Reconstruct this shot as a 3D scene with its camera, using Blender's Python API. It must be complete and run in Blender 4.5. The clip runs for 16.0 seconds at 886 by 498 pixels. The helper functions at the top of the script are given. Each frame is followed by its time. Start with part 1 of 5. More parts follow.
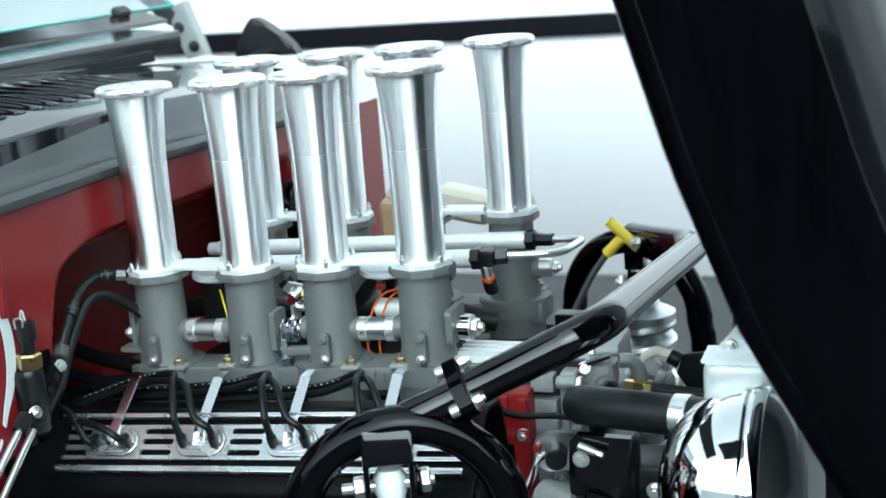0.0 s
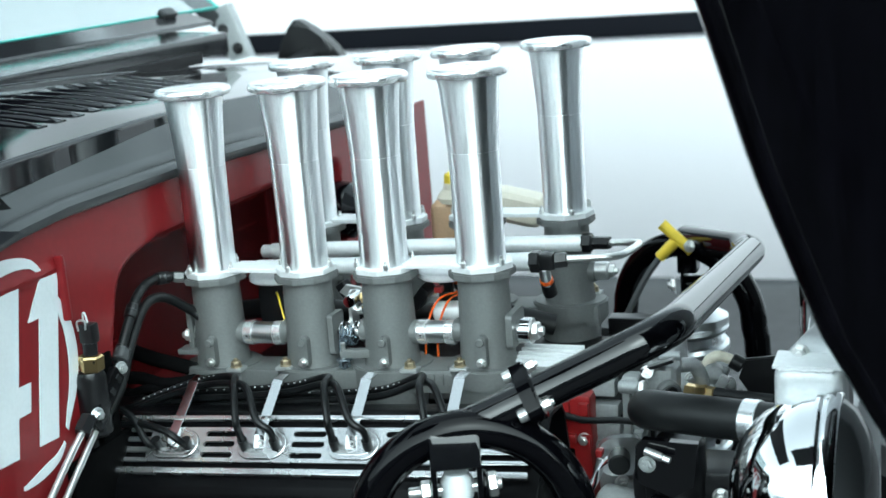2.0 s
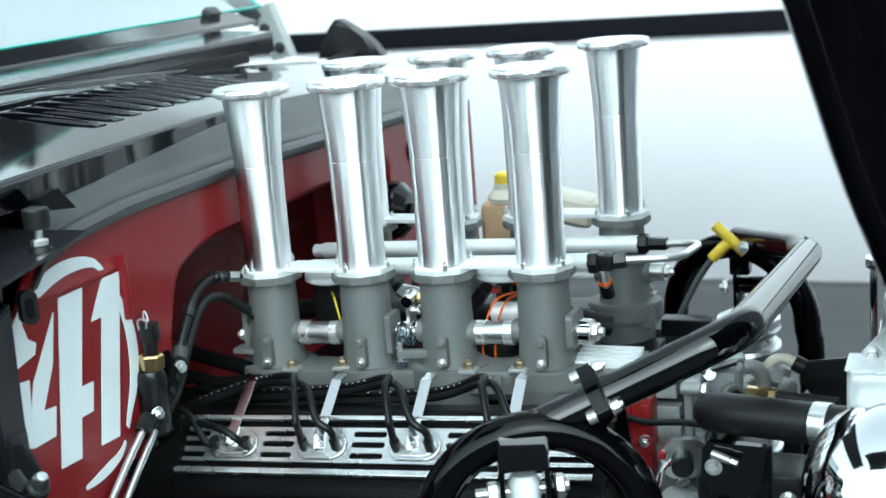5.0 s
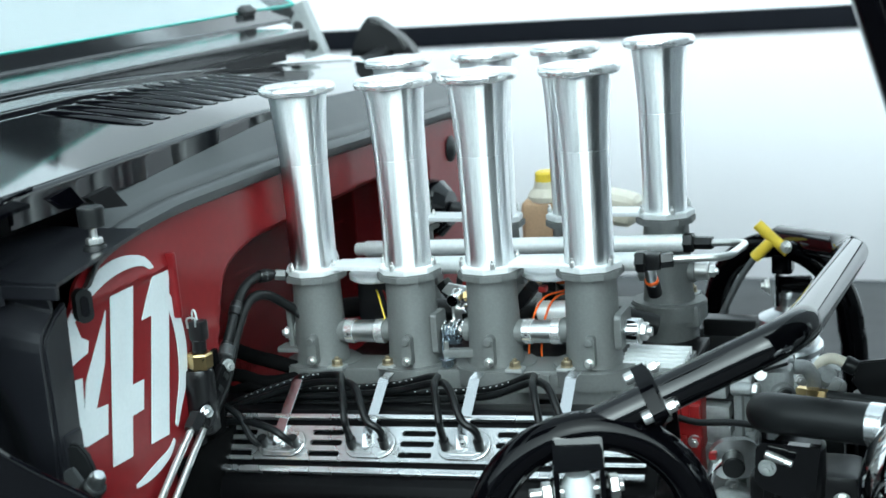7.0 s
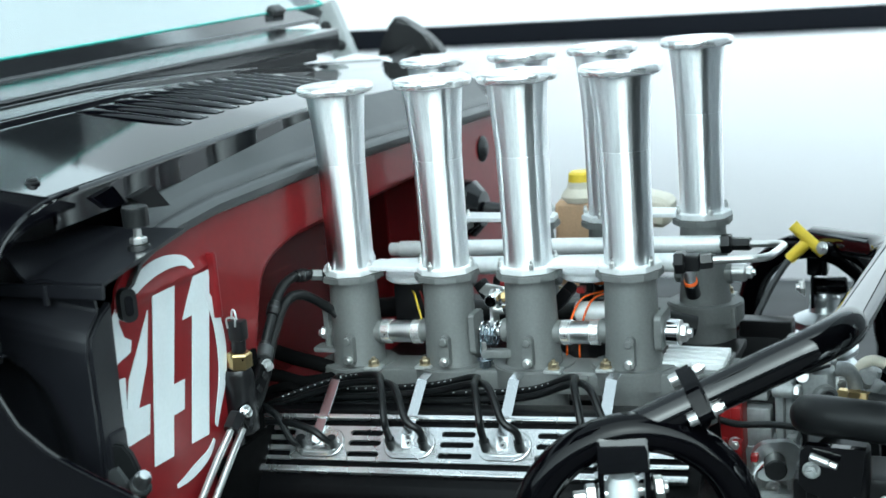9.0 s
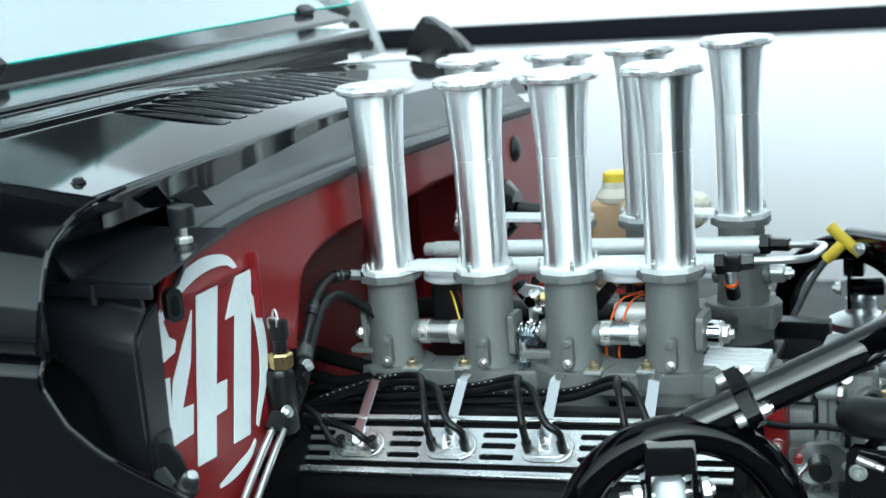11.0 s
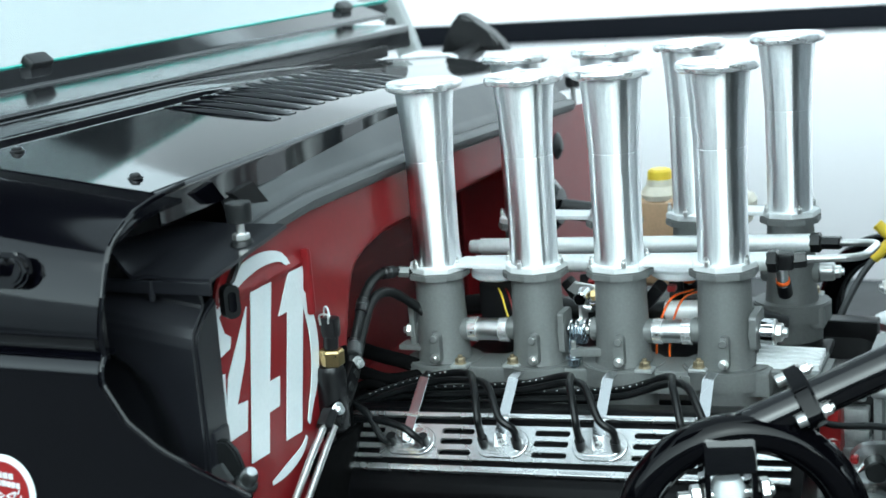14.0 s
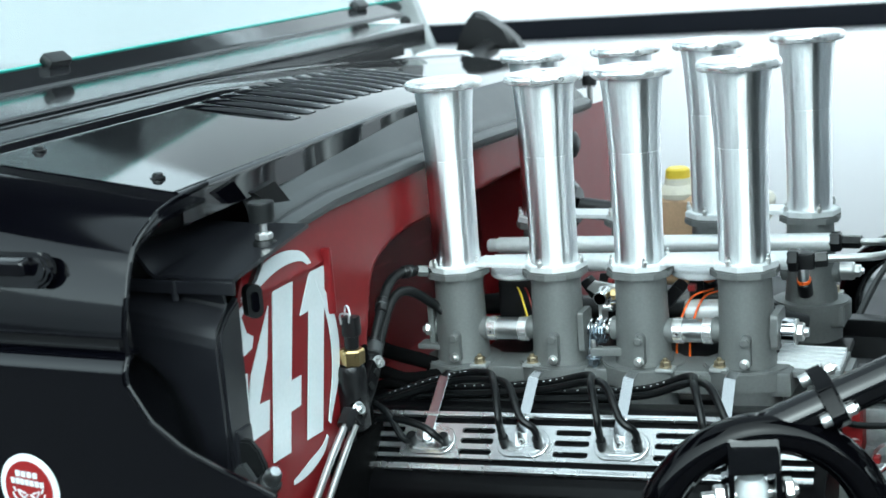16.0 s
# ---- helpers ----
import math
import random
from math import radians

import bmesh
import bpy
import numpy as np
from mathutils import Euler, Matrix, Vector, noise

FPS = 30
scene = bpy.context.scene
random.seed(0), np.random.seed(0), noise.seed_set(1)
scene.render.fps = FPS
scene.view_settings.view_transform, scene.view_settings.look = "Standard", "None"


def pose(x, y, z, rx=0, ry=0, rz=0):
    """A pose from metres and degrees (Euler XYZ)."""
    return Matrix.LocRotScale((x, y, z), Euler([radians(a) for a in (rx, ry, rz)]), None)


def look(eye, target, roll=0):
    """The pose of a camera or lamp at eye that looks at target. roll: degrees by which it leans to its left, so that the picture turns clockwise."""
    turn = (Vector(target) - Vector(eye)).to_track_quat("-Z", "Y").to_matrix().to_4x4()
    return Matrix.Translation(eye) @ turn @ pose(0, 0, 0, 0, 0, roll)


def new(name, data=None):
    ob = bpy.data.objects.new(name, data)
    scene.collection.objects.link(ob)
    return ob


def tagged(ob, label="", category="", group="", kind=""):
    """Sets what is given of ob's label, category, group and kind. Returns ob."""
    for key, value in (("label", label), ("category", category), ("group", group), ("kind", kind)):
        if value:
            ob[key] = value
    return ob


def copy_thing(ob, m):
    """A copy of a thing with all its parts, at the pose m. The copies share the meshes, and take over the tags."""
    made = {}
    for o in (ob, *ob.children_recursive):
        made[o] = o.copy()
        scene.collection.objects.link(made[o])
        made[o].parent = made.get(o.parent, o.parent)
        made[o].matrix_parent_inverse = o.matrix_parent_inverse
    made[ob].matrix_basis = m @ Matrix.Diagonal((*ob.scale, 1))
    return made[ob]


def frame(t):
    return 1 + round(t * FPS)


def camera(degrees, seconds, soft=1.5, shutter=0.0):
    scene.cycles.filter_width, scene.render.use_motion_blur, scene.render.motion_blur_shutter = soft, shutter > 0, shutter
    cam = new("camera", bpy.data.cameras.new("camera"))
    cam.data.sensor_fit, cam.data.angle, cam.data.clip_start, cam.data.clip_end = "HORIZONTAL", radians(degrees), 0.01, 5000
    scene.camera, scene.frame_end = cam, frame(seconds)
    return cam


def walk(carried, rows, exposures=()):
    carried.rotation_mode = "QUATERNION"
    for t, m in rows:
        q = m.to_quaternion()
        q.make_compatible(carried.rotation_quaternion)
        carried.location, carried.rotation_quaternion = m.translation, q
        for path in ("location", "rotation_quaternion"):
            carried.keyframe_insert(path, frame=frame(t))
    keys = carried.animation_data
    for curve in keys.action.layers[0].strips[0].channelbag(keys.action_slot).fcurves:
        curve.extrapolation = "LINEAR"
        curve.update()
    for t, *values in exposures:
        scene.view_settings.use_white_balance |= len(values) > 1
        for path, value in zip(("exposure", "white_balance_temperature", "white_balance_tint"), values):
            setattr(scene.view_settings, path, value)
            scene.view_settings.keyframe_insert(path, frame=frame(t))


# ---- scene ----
cam = camera(36.0, 16.0, soft=1.6)
PATH = [
    (0.0, 0.7871, -1.4033, 1.5872, 20.088, -13.342, -4.514),
    (0.5, 0.7788, -1.4047, 1.5882, 20.343, -13.325, -4.503),
    (1.0, 0.7691, -1.4063, 1.5907, 20.562, -13.329, -4.552),
    (1.5, 0.7564, -1.4096, 1.5905, 20.791, -13.243, -4.570),
    (2.0, 0.7439, -1.4135, 1.5921, 21.056, -13.226, -4.569),
    (2.5, 0.7366, -1.4139, 1.5920, 21.210, -13.214, -4.568),
    (3.0, 0.7299, -1.4169, 1.5922, 21.276, -13.204, -4.532),
    (3.5, 0.7220, -1.4185, 1.5934, 21.503, -13.208, -4.528),
    (4.0, 0.7136, -1.4200, 1.5936, 21.635, -13.188, -4.510),
    (6.5, 0.6709, -1.4300, 1.5958, 22.406, -13.152, -4.579),
    (7.0, 0.6613, -1.4325, 1.5969, 22.589, -13.188, -4.576),
    (7.5, 0.6538, -1.4344, 1.5971, 22.770, -13.178, -4.577),
    (8.0, 0.6450, -1.4367, 1.5973, 22.946, -13.189, -4.578),
    (8.5, 0.6396, -1.4379, 1.5978, 23.065, -13.182, -4.589),
    (9.0, 0.6328, -1.4395, 1.5987, 23.195, -13.144, -4.560),
    (9.5, 0.6245, -1.4416, 1.5990, 23.383, -13.154, -4.569),
    (10.0, 0.6164, -1.4437, 1.5997, 23.512, -13.117, -4.582),
    (12.5, 0.5814, -1.4520, 1.6010, 24.266, -13.178, -4.610),
    (13.0, 0.5753, -1.4533, 1.6009, 24.436, -13.178, -4.631),
    (13.5, 0.5715, -1.4548, 1.6012, 24.485, -13.159, -4.596),
    (14.0, 0.5655, -1.4562, 1.6011, 24.601, -13.134, -4.599),
    (14.5, 0.5598, -1.4582, 1.6017, 24.794, -13.126, -4.624),
    (15.0, 0.5523, -1.4605, 1.6016, 24.929, -13.140, -4.639),
    (15.5, 0.5469, -1.4610, 1.6018, 24.999, -13.127, -4.601),
    (16.0, 0.5523, -1.4596, 1.6037, 24.976, -13.211, -4.683),
]
walk(cam, [(t, pose(x, y, z, 90 + pitch, 0, yaw) @ pose(0, 0, 0, 0, 0, roll)) for t, x, y, z, yaw, pitch, roll in PATH],
     exposures=[(0.0, 1.67, 5640, -9), (16.0, 1.67, 5640, -9)])
cam.data.dof.use_dof = True
cam.data.dof.focus_distance = 1.56
cam.data.dof.aperture_fstop = 7.0

# ---- world and light: bright overcast day ----
SUN_ELEVATION, SUN_TURN = 36, 155
world = bpy.data.worlds.new("overcast_sky")
scene.world = world
world.use_nodes = True
wn = world.node_tree.nodes
wl = world.node_tree.links
sky = wn.new("ShaderNodeTexSky")
sky.sky_type = "NISHITA"
sky.sun_disc = False
sky.sun_elevation = radians(SUN_ELEVATION)
sky.sun_rotation = radians(SUN_TURN)
sky.air_density, sky.dust_density, sky.ozone_density = 1.0, 1.5, 1.0
pale = wn.new("ShaderNodeHueSaturation")
pale.inputs["Saturation"].default_value = 0.14
wl.new(sky.outputs["Color"], pale.inputs["Color"])
wl.new(pale.outputs["Color"], wn["Background"].inputs["Color"])
wn["Background"].inputs["Strength"].default_value = 0.15
sun_data = bpy.data.lights.new("sun", "SUN")
sun_data.energy, sun_data.angle, sun_data.color = 0.9, radians(110), (1.0, 0.98, 0.95)
sun = new("sun", sun_data)
sun.matrix_world = look((2.0, -4.2, 4.2), (0.0, 0.0, 1.0))


# ---- materials ----
def material(name, color, rough=0.5, metal=0.0, coat=0.0, vary=0.15, scale=40.0, bump=0.0, bump_scale=200.0,
             rough_vary=0.1, stretch=(1, 1, 1), specular=0.5, turned=0.0):
    """A principled surface with tone and gloss varied at two scales and a fine relief."""
    m = bpy.data.materials.new(name)
    m.use_nodes = True
    n, l = m.node_tree.nodes, m.node_tree.links
    p = n["Principled BSDF"]
    p.inputs["Metallic"].default_value = metal
    p.inputs["Coat Weight"].default_value = coat
    p.inputs["Coat Roughness"].default_value = 0.04
    p.inputs["Specular IOR Level"].default_value = specular
    tc = n.new("ShaderNodeTexCoord")
    mp = n.new("ShaderNodeMapping")
    mp.inputs["Scale"].default_value = stretch
    l.new(tc.outputs["Object"], mp.inputs["Vector"])
    big, fine = n.new("ShaderNodeTexNoise"), n.new("ShaderNodeTexNoise")
    big.inputs["Scale"].default_value, big.inputs["Detail"].default_value = scale, 4
    fine.inputs["Scale"].default_value, fine.inputs["Detail"].default_value = scale * 9, 2
    mix = n.new("ShaderNodeMath")
    mix.operation = "ADD"
    for tex in (big, fine):
        l.new(mp.outputs["Vector"], tex.inputs["Vector"])
    l.new(big.outputs["Fac"], mix.inputs[0])
    l.new(fine.outputs["Fac"], mix.inputs[1])
    tone = n.new("ShaderNodeMapRange")
    tone.inputs["From Min"].default_value, tone.inputs["From Max"].default_value = 0.6, 1.4
    tone.inputs["To Min"].default_value, tone.inputs["To Max"].default_value = 1 - vary, 1 + vary
    l.new(mix.outputs[0], tone.inputs["Value"])
    shade = n.new("ShaderNodeVectorMath")
    shade.operation = "SCALE"
    shade.inputs[0].default_value = color
    l.new(tone.outputs[0], shade.inputs["Scale"])
    l.new(shade.outputs[0], p.inputs["Base Color"])
    gloss = n.new("ShaderNodeMapRange")
    gloss.inputs["From Min"].default_value, gloss.inputs["From Max"].default_value = 0.3, 0.7
    gloss.inputs["To Min"].default_value = max(0.01, rough * (1 - rough_vary))
    gloss.inputs["To Max"].default_value = min(1.0, rough * (1 + rough_vary))
    l.new(big.outputs["Fac"], gloss.inputs["Value"])
    l.new(gloss.outputs[0], p.inputs["Roughness"])
    if turned:
        p.inputs["Anisotropic"].default_value = turned
        p.inputs["Anisotropic Rotation"].default_value = 0.25
        tan = n.new("ShaderNodeTangent")
        tan.direction_type, tan.axis = "RADIAL", "Z"
        l.new(tan.outputs[0], p.inputs["Tangent"])
    if bump:
        relief, b = n.new("ShaderNodeTexNoise"), n.new("ShaderNodeBump")
        relief.inputs["Scale"].default_value, relief.inputs["Detail"].default_value = bump_scale, 3
        b.inputs["Strength"].default_value, b.inputs["Distance"].default_value = bump, 0.001
        l.new(mp.outputs["Vector"], relief.inputs["Vector"])
        l.new(relief.outputs["Fac"], b.inputs["Height"])
        l.new(b.outputs["Normal"], p.inputs["Normal"])
    return m


SATIN_ALU = material("satin_aluminium", (0.74, 0.76, 0.77), 0.34, 1.0, vary=0.06, scale=30, bump=0.05)
CAST = material("cast_aluminium", (0.17, 0.177, 0.175), 0.5, 0.35, vary=0.12, scale=35, bump=0.35, bump_scale=900)
CAST_LIGHT = material("light_cast_aluminium", (0.36, 0.375, 0.375), 0.45, 0.4, vary=0.15, scale=30, bump=0.35, bump_scale=700)
# tone streaks along the axis imitate streaked reflections
TURNED = material("turned_aluminium", (0.90, 0.915, 0.925), 0.37, 1.0, vary=0.16, scale=25, rough_vary=0.2, stretch=(8, 8, 0.15), turned=0.95)
PLATE_ALU = material("buffed_aluminium", (0.86, 0.87, 0.88), 0.26, 0.95, vary=0.04, scale=20, rough_vary=0.2)
RAW_ALU = material("raw_aluminium", (0.80, 0.82, 0.83), 0.42, 0.3, vary=0.08, scale=20, bump=0.08)
STRAP_STEEL = material("bright_strap_steel", (0.74, 0.75, 0.76), 0.16, 1.0, vary=0.03, scale=30)
CAP_ALU = material("bright_spun_aluminium", (0.93, 0.935, 0.94), 0.25, 0.8, vary=0.03, scale=40)
CHROME = material("chrome", (0.9, 0.91, 0.92), 0.04, 1.0, vary=0.02, scale=8)
ZINC = material("zinc_plated_steel", (0.70, 0.70, 0.69), 0.30, 0.9, vary=0.06, scale=20)
PASSIVATED = material("gold_passivated_steel", (0.40, 0.34, 0.23), 0.38, 0.85, vary=0.2, scale=80)
BLUED = material("blue_zinc_steel", (0.36, 0.42, 0.48), 0.25, 0.95, vary=0.2, scale=60)
BRASS = material("brass", (0.60, 0.45, 0.22), 0.30, 1.0, vary=0.1, scale=60)
GLOSS_BLACK = material("gloss_black_paint", (0.0012, 0.0012, 0.0022), 0.04, 0.0, vary=0.2, scale=15)
# the same black, slightly rougher to soften its reflections
SOFT_GLOSS_BLACK = material("soft_gloss_black_paint", (0.0012, 0.0012, 0.0022), 0.08, 0.0, vary=0.2, scale=15, rough_vary=0.15)
# tone streaks and low sheen paint the dark, streaky reflections in the skirt
BONNET_BLACK = material("streaked_black_paint", (0.0011, 0.0010, 0.0017), 0.10, 0.0, specular=0.10, vary=0.7, scale=14, rough_vary=0.5, stretch=(3.0, 3.0, 0.22), bump=0.10, bump_scale=60)
# same black as the tube paint below, sheen lowered to darken sky reflections
POWDER_BLACK = material("black_powder_coat", (0.0012, 0.0012, 0.0018), 0.05, 0.0, specular=0.17, vary=0.2, scale=60)
TUBE_BLACK = material("gloss_black_tube_paint", (0.0012, 0.0012, 0.0018), 0.035, 0.0, specular=0.5, vary=0.2, scale=60)
WRINKLE_BLACK = material("black_wrinkle_paint", (0.0025, 0.0025, 0.003), 0.36, 0.0, specular=0.11, vary=0.25, scale=120, bump=0.12, bump_scale=1100)
LINER_BLACK = material("black_moulded_liner", (0.0070, 0.0074, 0.0098), 0.32, 0.0, specular=0.8, vary=0.2, scale=25, bump=0.1, bump_scale=500)
PLASTIC_BLACK = material("black_moulded_plastic", (0.0042, 0.0042, 0.005), 0.33, 0.0, specular=0.55, vary=0.2, scale=25, bump=0.1, bump_scale=500)
SATIN_BLACK = material("satin_black_paint", (0.045, 0.048, 0.050), 0.36, 0.0, vary=0.06, scale=18)
DULL_BLACK = material("dull_black", (0.0022, 0.0022, 0.0024), 0.85, 0.0, specular=0.05, vary=0.3, scale=60)
RUBBER = material("black_rubber", (0.0075, 0.0082, 0.0088), 0.42, 0.0, specular=0.33, vary=0.2, scale=50, bump=0.15, bump_scale=600)
RED_PAINT = material("satin_red_paint", (0.168, 0.009, 0.012), 0.34, 0.0, specular=0.32, coat=0.06, vary=0.10, scale=10)
RED_PLASTIC = material("red_plastic", (0.22, 0.008, 0.009), 0.4, vary=0.1, scale=40)
DECAL = material("white_vinyl", (0.66, 0.70, 0.715), 0.16, vary=0.05, scale=25)
WHITE_PRINT = material("white_print", (0.65, 0.67, 0.67), 0.5, vary=0.1, scale=50)
YELLOW = material("yellow_plastic", (0.92, 0.68, 0.06), 0.4, vary=0.06, scale=40)
TAN = material("translucent_tan_plastic", (0.62, 0.42, 0.26), 0.45, vary=0.12, scale=30)
CREAM = material("cream_plastic", (0.75, 0.70, 0.58), 0.45, vary=0.08, scale=30)
ORANGE = material("orange_insulation", (0.75, 0.12, 0.01), 0.45, vary=0.1, scale=60)
WHITE_PAINT = material("white_coach_paint", (0.705, 0.69, 0.715), 0.28, coat=0.3, vary=0.012, scale=0.6, rough_vary=0.0)
TRIM_BLACK = material("black_rubber_trim", (0.004, 0.0045, 0.007), 0.6, specular=0.08, vary=0.15, scale=6)
GROUND = material("grey_concrete", (0.05, 0.05, 0.053), 0.8, vary=0.2, scale=1.5, bump=0.3, bump_scale=60)
# tones for added surfaces out of view that shape the reflections
FAR_DARK = material("unseen_dark_sheet", (0.035, 0.037, 0.04), 0.7, vary=0.3, scale=0.7)
FAR_GREY = material("unseen_grey_wall", (0.60, 0.61, 0.615), 0.7, vary=0.15, scale=0.7)
FAR_MID = material("unseen_mid_grey_wall", (0.17, 0.175, 0.18), 0.7, vary=0.25, scale=0.7)
FAR_PALE = material("added_pale_surface", (0.7, 0.72, 0.74), 0.7, vary=0.1, scale=0.7)
LEAD_RUBBER = material("black_lead_rubber", (0.0045, 0.005, 0.0055), 0.36, 0.0, specular=0.24, vary=0.2, scale=50)
# sheen raised to brighten the reflection along the windscreen base
FRAME_BLACK = material("sheen_black_frame", (0.012, 0.0125, 0.014), 0.09, 0.0, specular=0.7, vary=0.15, scale=20, rough_vary=0.25)
GLASS = bpy.data.materials.new("green_tinted_glass")
GLASS.use_nodes = True
_g = GLASS.node_tree.nodes["Principled BSDF"]
_g.inputs["Base Color"].default_value = (0.57, 0.635, 0.63, 1)
_g.inputs["Transmission Weight"].default_value = 1.0
_g.inputs["Roughness"].default_value = 0.02
_g.inputs["IOR"].default_value = 1.45
GLASS_EDGE = material("green_glass_edge", (0.08, 0.40, 0.34), 0.25, vary=0.1, scale=30)
LENS = bpy.data.materials.new("headlamp_glass")
LENS.use_nodes = True
_g = LENS.node_tree.nodes["Principled BSDF"]
_g.inputs["Base Color"].default_value = (0.05, 0.053, 0.056, 1)
_g.inputs["Transmission Weight"].default_value = 0.35
_g.inputs["Roughness"].default_value = 0.15


# ---- mesh helpers ----
def link(name, bm, mat, sharp=32):
    """A mesh object from a bmesh, smooth but for its sharp edges."""
    bmesh.ops.recalc_face_normals(bm, faces=bm.faces)
    limit = radians(sharp)
    for f in bm.faces:
        f.smooth = True
    for e in bm.edges:
        if len(e.link_faces) == 2 and e.calc_face_angle(0) > limit:
            e.smooth = False
    me = bpy.data.meshes.new(name)
    bm.to_mesh(me)
    bm.free()
    me.materials.append(mat)
    ob = new(name, me)
    flat = ob.modifiers.new("flat_faces", "WEIGHTED_NORMAL")
    flat.keep_sharp = True
    return ob


def thing(name, label, category, group="", at=(0, 0, 0)):
    ob = new(name)
    ob.empty_display_size = 0.05
    ob.location = at
    return tagged(ob, label, category, group)


def part(name, bm, mat, parent, label="", local=False, sharp=32):
    """One mesh under a thing or a part. The mesh is given in world places, or in the thing's own if local."""
    ob = link(name, bm, mat, sharp)
    ob.parent = parent
    if not local:
        base, p = Vector((0, 0, 0)), parent
        while p:
            base += p.location
            p = p.parent
        ob.location = -base
    if label:
        ob["label"] = label
    return ob


def solid(name, bm, mat, label, category, group="", kind="", sharp=32):
    return tagged(link(name, bm, mat, sharp), label, category, group, kind)


def axes(d):
    d = Vector(d).normalized()
    a = Vector((0, 0, 1)) if abs(d.z) < 0.9 else Vector((1, 0, 0))
    u = d.cross(a).normalized()
    return u, d.cross(u).normalized(), d


def lathe(profile, at=(0, 0, 0), axis=(0, 0, 1), seg=32, bm=None, closed=True):
    """Turns (radius, height) pairs round an axis."""
    bm = bm or bmesh.new()
    u, v, w = axes(axis)
    at = Vector(at)
    rings = []
    for r, h in profile:
        if r < 1e-6:
            rings.append([bm.verts.new(at + w * h)])
        else:
            rings.append([bm.verts.new(at + w * h + (u * math.cos(k * math.tau / seg) + v * math.sin(k * math.tau / seg)) * r) for k in range(seg)])
    for a, b in zip(rings, rings[1:]):
        for k in range(seg):
            q = (k + 1) % seg
            if len(a) == 1 and len(b) == 1:
                continue
            if len(a) == 1:
                bm.faces.new((a[0], b[k], b[q]))
            elif len(b) == 1:
                bm.faces.new((a[k], a[q], b[0]))
            else:
                bm.faces.new((a[k], a[q], b[q], b[k]))
    if closed:
        for ring in (rings[0], rings[-1]):
            if len(ring) > 2:
                bm.faces.new(ring)
    return bm


def rod(a, b, r, seg=16, bm=None, chamfer=0.15, r2=None):
    """A round bar (or, with seg=6, a hexagon) from a to b with chamfered ends."""
    a, b = Vector(a), Vector(b)
    d = b - a
    n = d.length
    c = min(r * chamfer, n * 0.3)
    r2 = r2 or r
    return lathe([(r - c, 0), (r, c), (r2, n - c), (r2 - c, n)], a, d, seg, bm)


def spline(points, steps=8):
    p = [Vector(q) for q in points]
    p = [p[0] * 2 - p[1]] + p + [p[-1] * 2 - p[-2]]
    out = []
    for i in range(1, len(p) - 2):
        for s in range(steps):
            t = s / steps
            out.append(0.5 * (2 * p[i] + (p[i + 1] - p[i - 1]) * t + (2 * p[i - 1] - 5 * p[i] + 4 * p[i + 1] - p[i + 2]) * t * t
                              + (3 * p[i] - p[i - 1] - 3 * p[i + 1] + p[i + 2]) * t ** 3))
    out.append(p[-2])
    return out


def tube(points, r, seg=12, smooth=True, bm=None, steps=8, radii=None, caps=True):
    """A round tube along a path."""
    bm = bm or bmesh.new()
    line = spline(points, steps) if smooth else [Vector(q) for q in points]
    u = None
    rings = []
    for i, c in enumerate(line):
        d = (line[min(i + 1, len(line) - 1)] - line[max(i - 1, 0)]).normalized()
        if u is None:
            u = axes(d)[0]
        u = (u - d * u.dot(d)).normalized()
        v = d.cross(u)
        rr = radii(i / (len(line) - 1)) if radii else r
        rings.append([bm.verts.new(c + (u * math.cos(k * math.tau / seg) + v * math.sin(k * math.tau / seg)) * rr) for k in range(seg)])
    for a, b in zip(rings, rings[1:]):
        for k in range(seg):
            q = (k + 1) % seg
            bm.faces.new((a[k], a[q], b[q], b[k]))
    if caps:
        bm.faces.new(rings[0])
        bm.faces.new(rings[-1])
    return bm


def bend(points, radius, steps=8):
    """A path of straight runs with rounded corners."""
    p = [Vector(q) for q in points]
    out = [p[0]]
    for a, b, c in zip(p, p[1:], p[2:]):
        r = min(radius, (a - b).length * 0.45, (c - b).length * 0.45)
        s, e = b + (a - b).normalized() * r, b + (c - b).normalized() * r
        for k in range(steps + 1):
            t = k / steps
            out.append(s.lerp(b, t).lerp(b.lerp(e, t), t))
    out.append(p[-1])
    return out


def block(size, at=(0, 0, 0), bevel=0.002, turn=None, seg=2, bm=None):
    """A box with rounded edges; turn is a rotation matrix."""
    b2 = bmesh.new()
    bmesh.ops.create_cube(b2, size=1.0)
    bmesh.ops.scale(b2, vec=size, verts=b2.verts)
    if bevel:
        bmesh.ops.bevel(b2, geom=list(b2.edges), offset=min(bevel, min(size) * 0.45), segments=seg, affect="EDGES", profile=0.6)
    m = Matrix.Translation(at) @ (turn.to_4x4() if turn else Matrix())
    b2.transform(m)
    if bm is None:
        return b2
    me = bpy.data.meshes.new("tmp")
    b2.to_mesh(me)
    b2.free()
    bm.from_mesh(me)
    bpy.data.meshes.remove(me)
    return bm


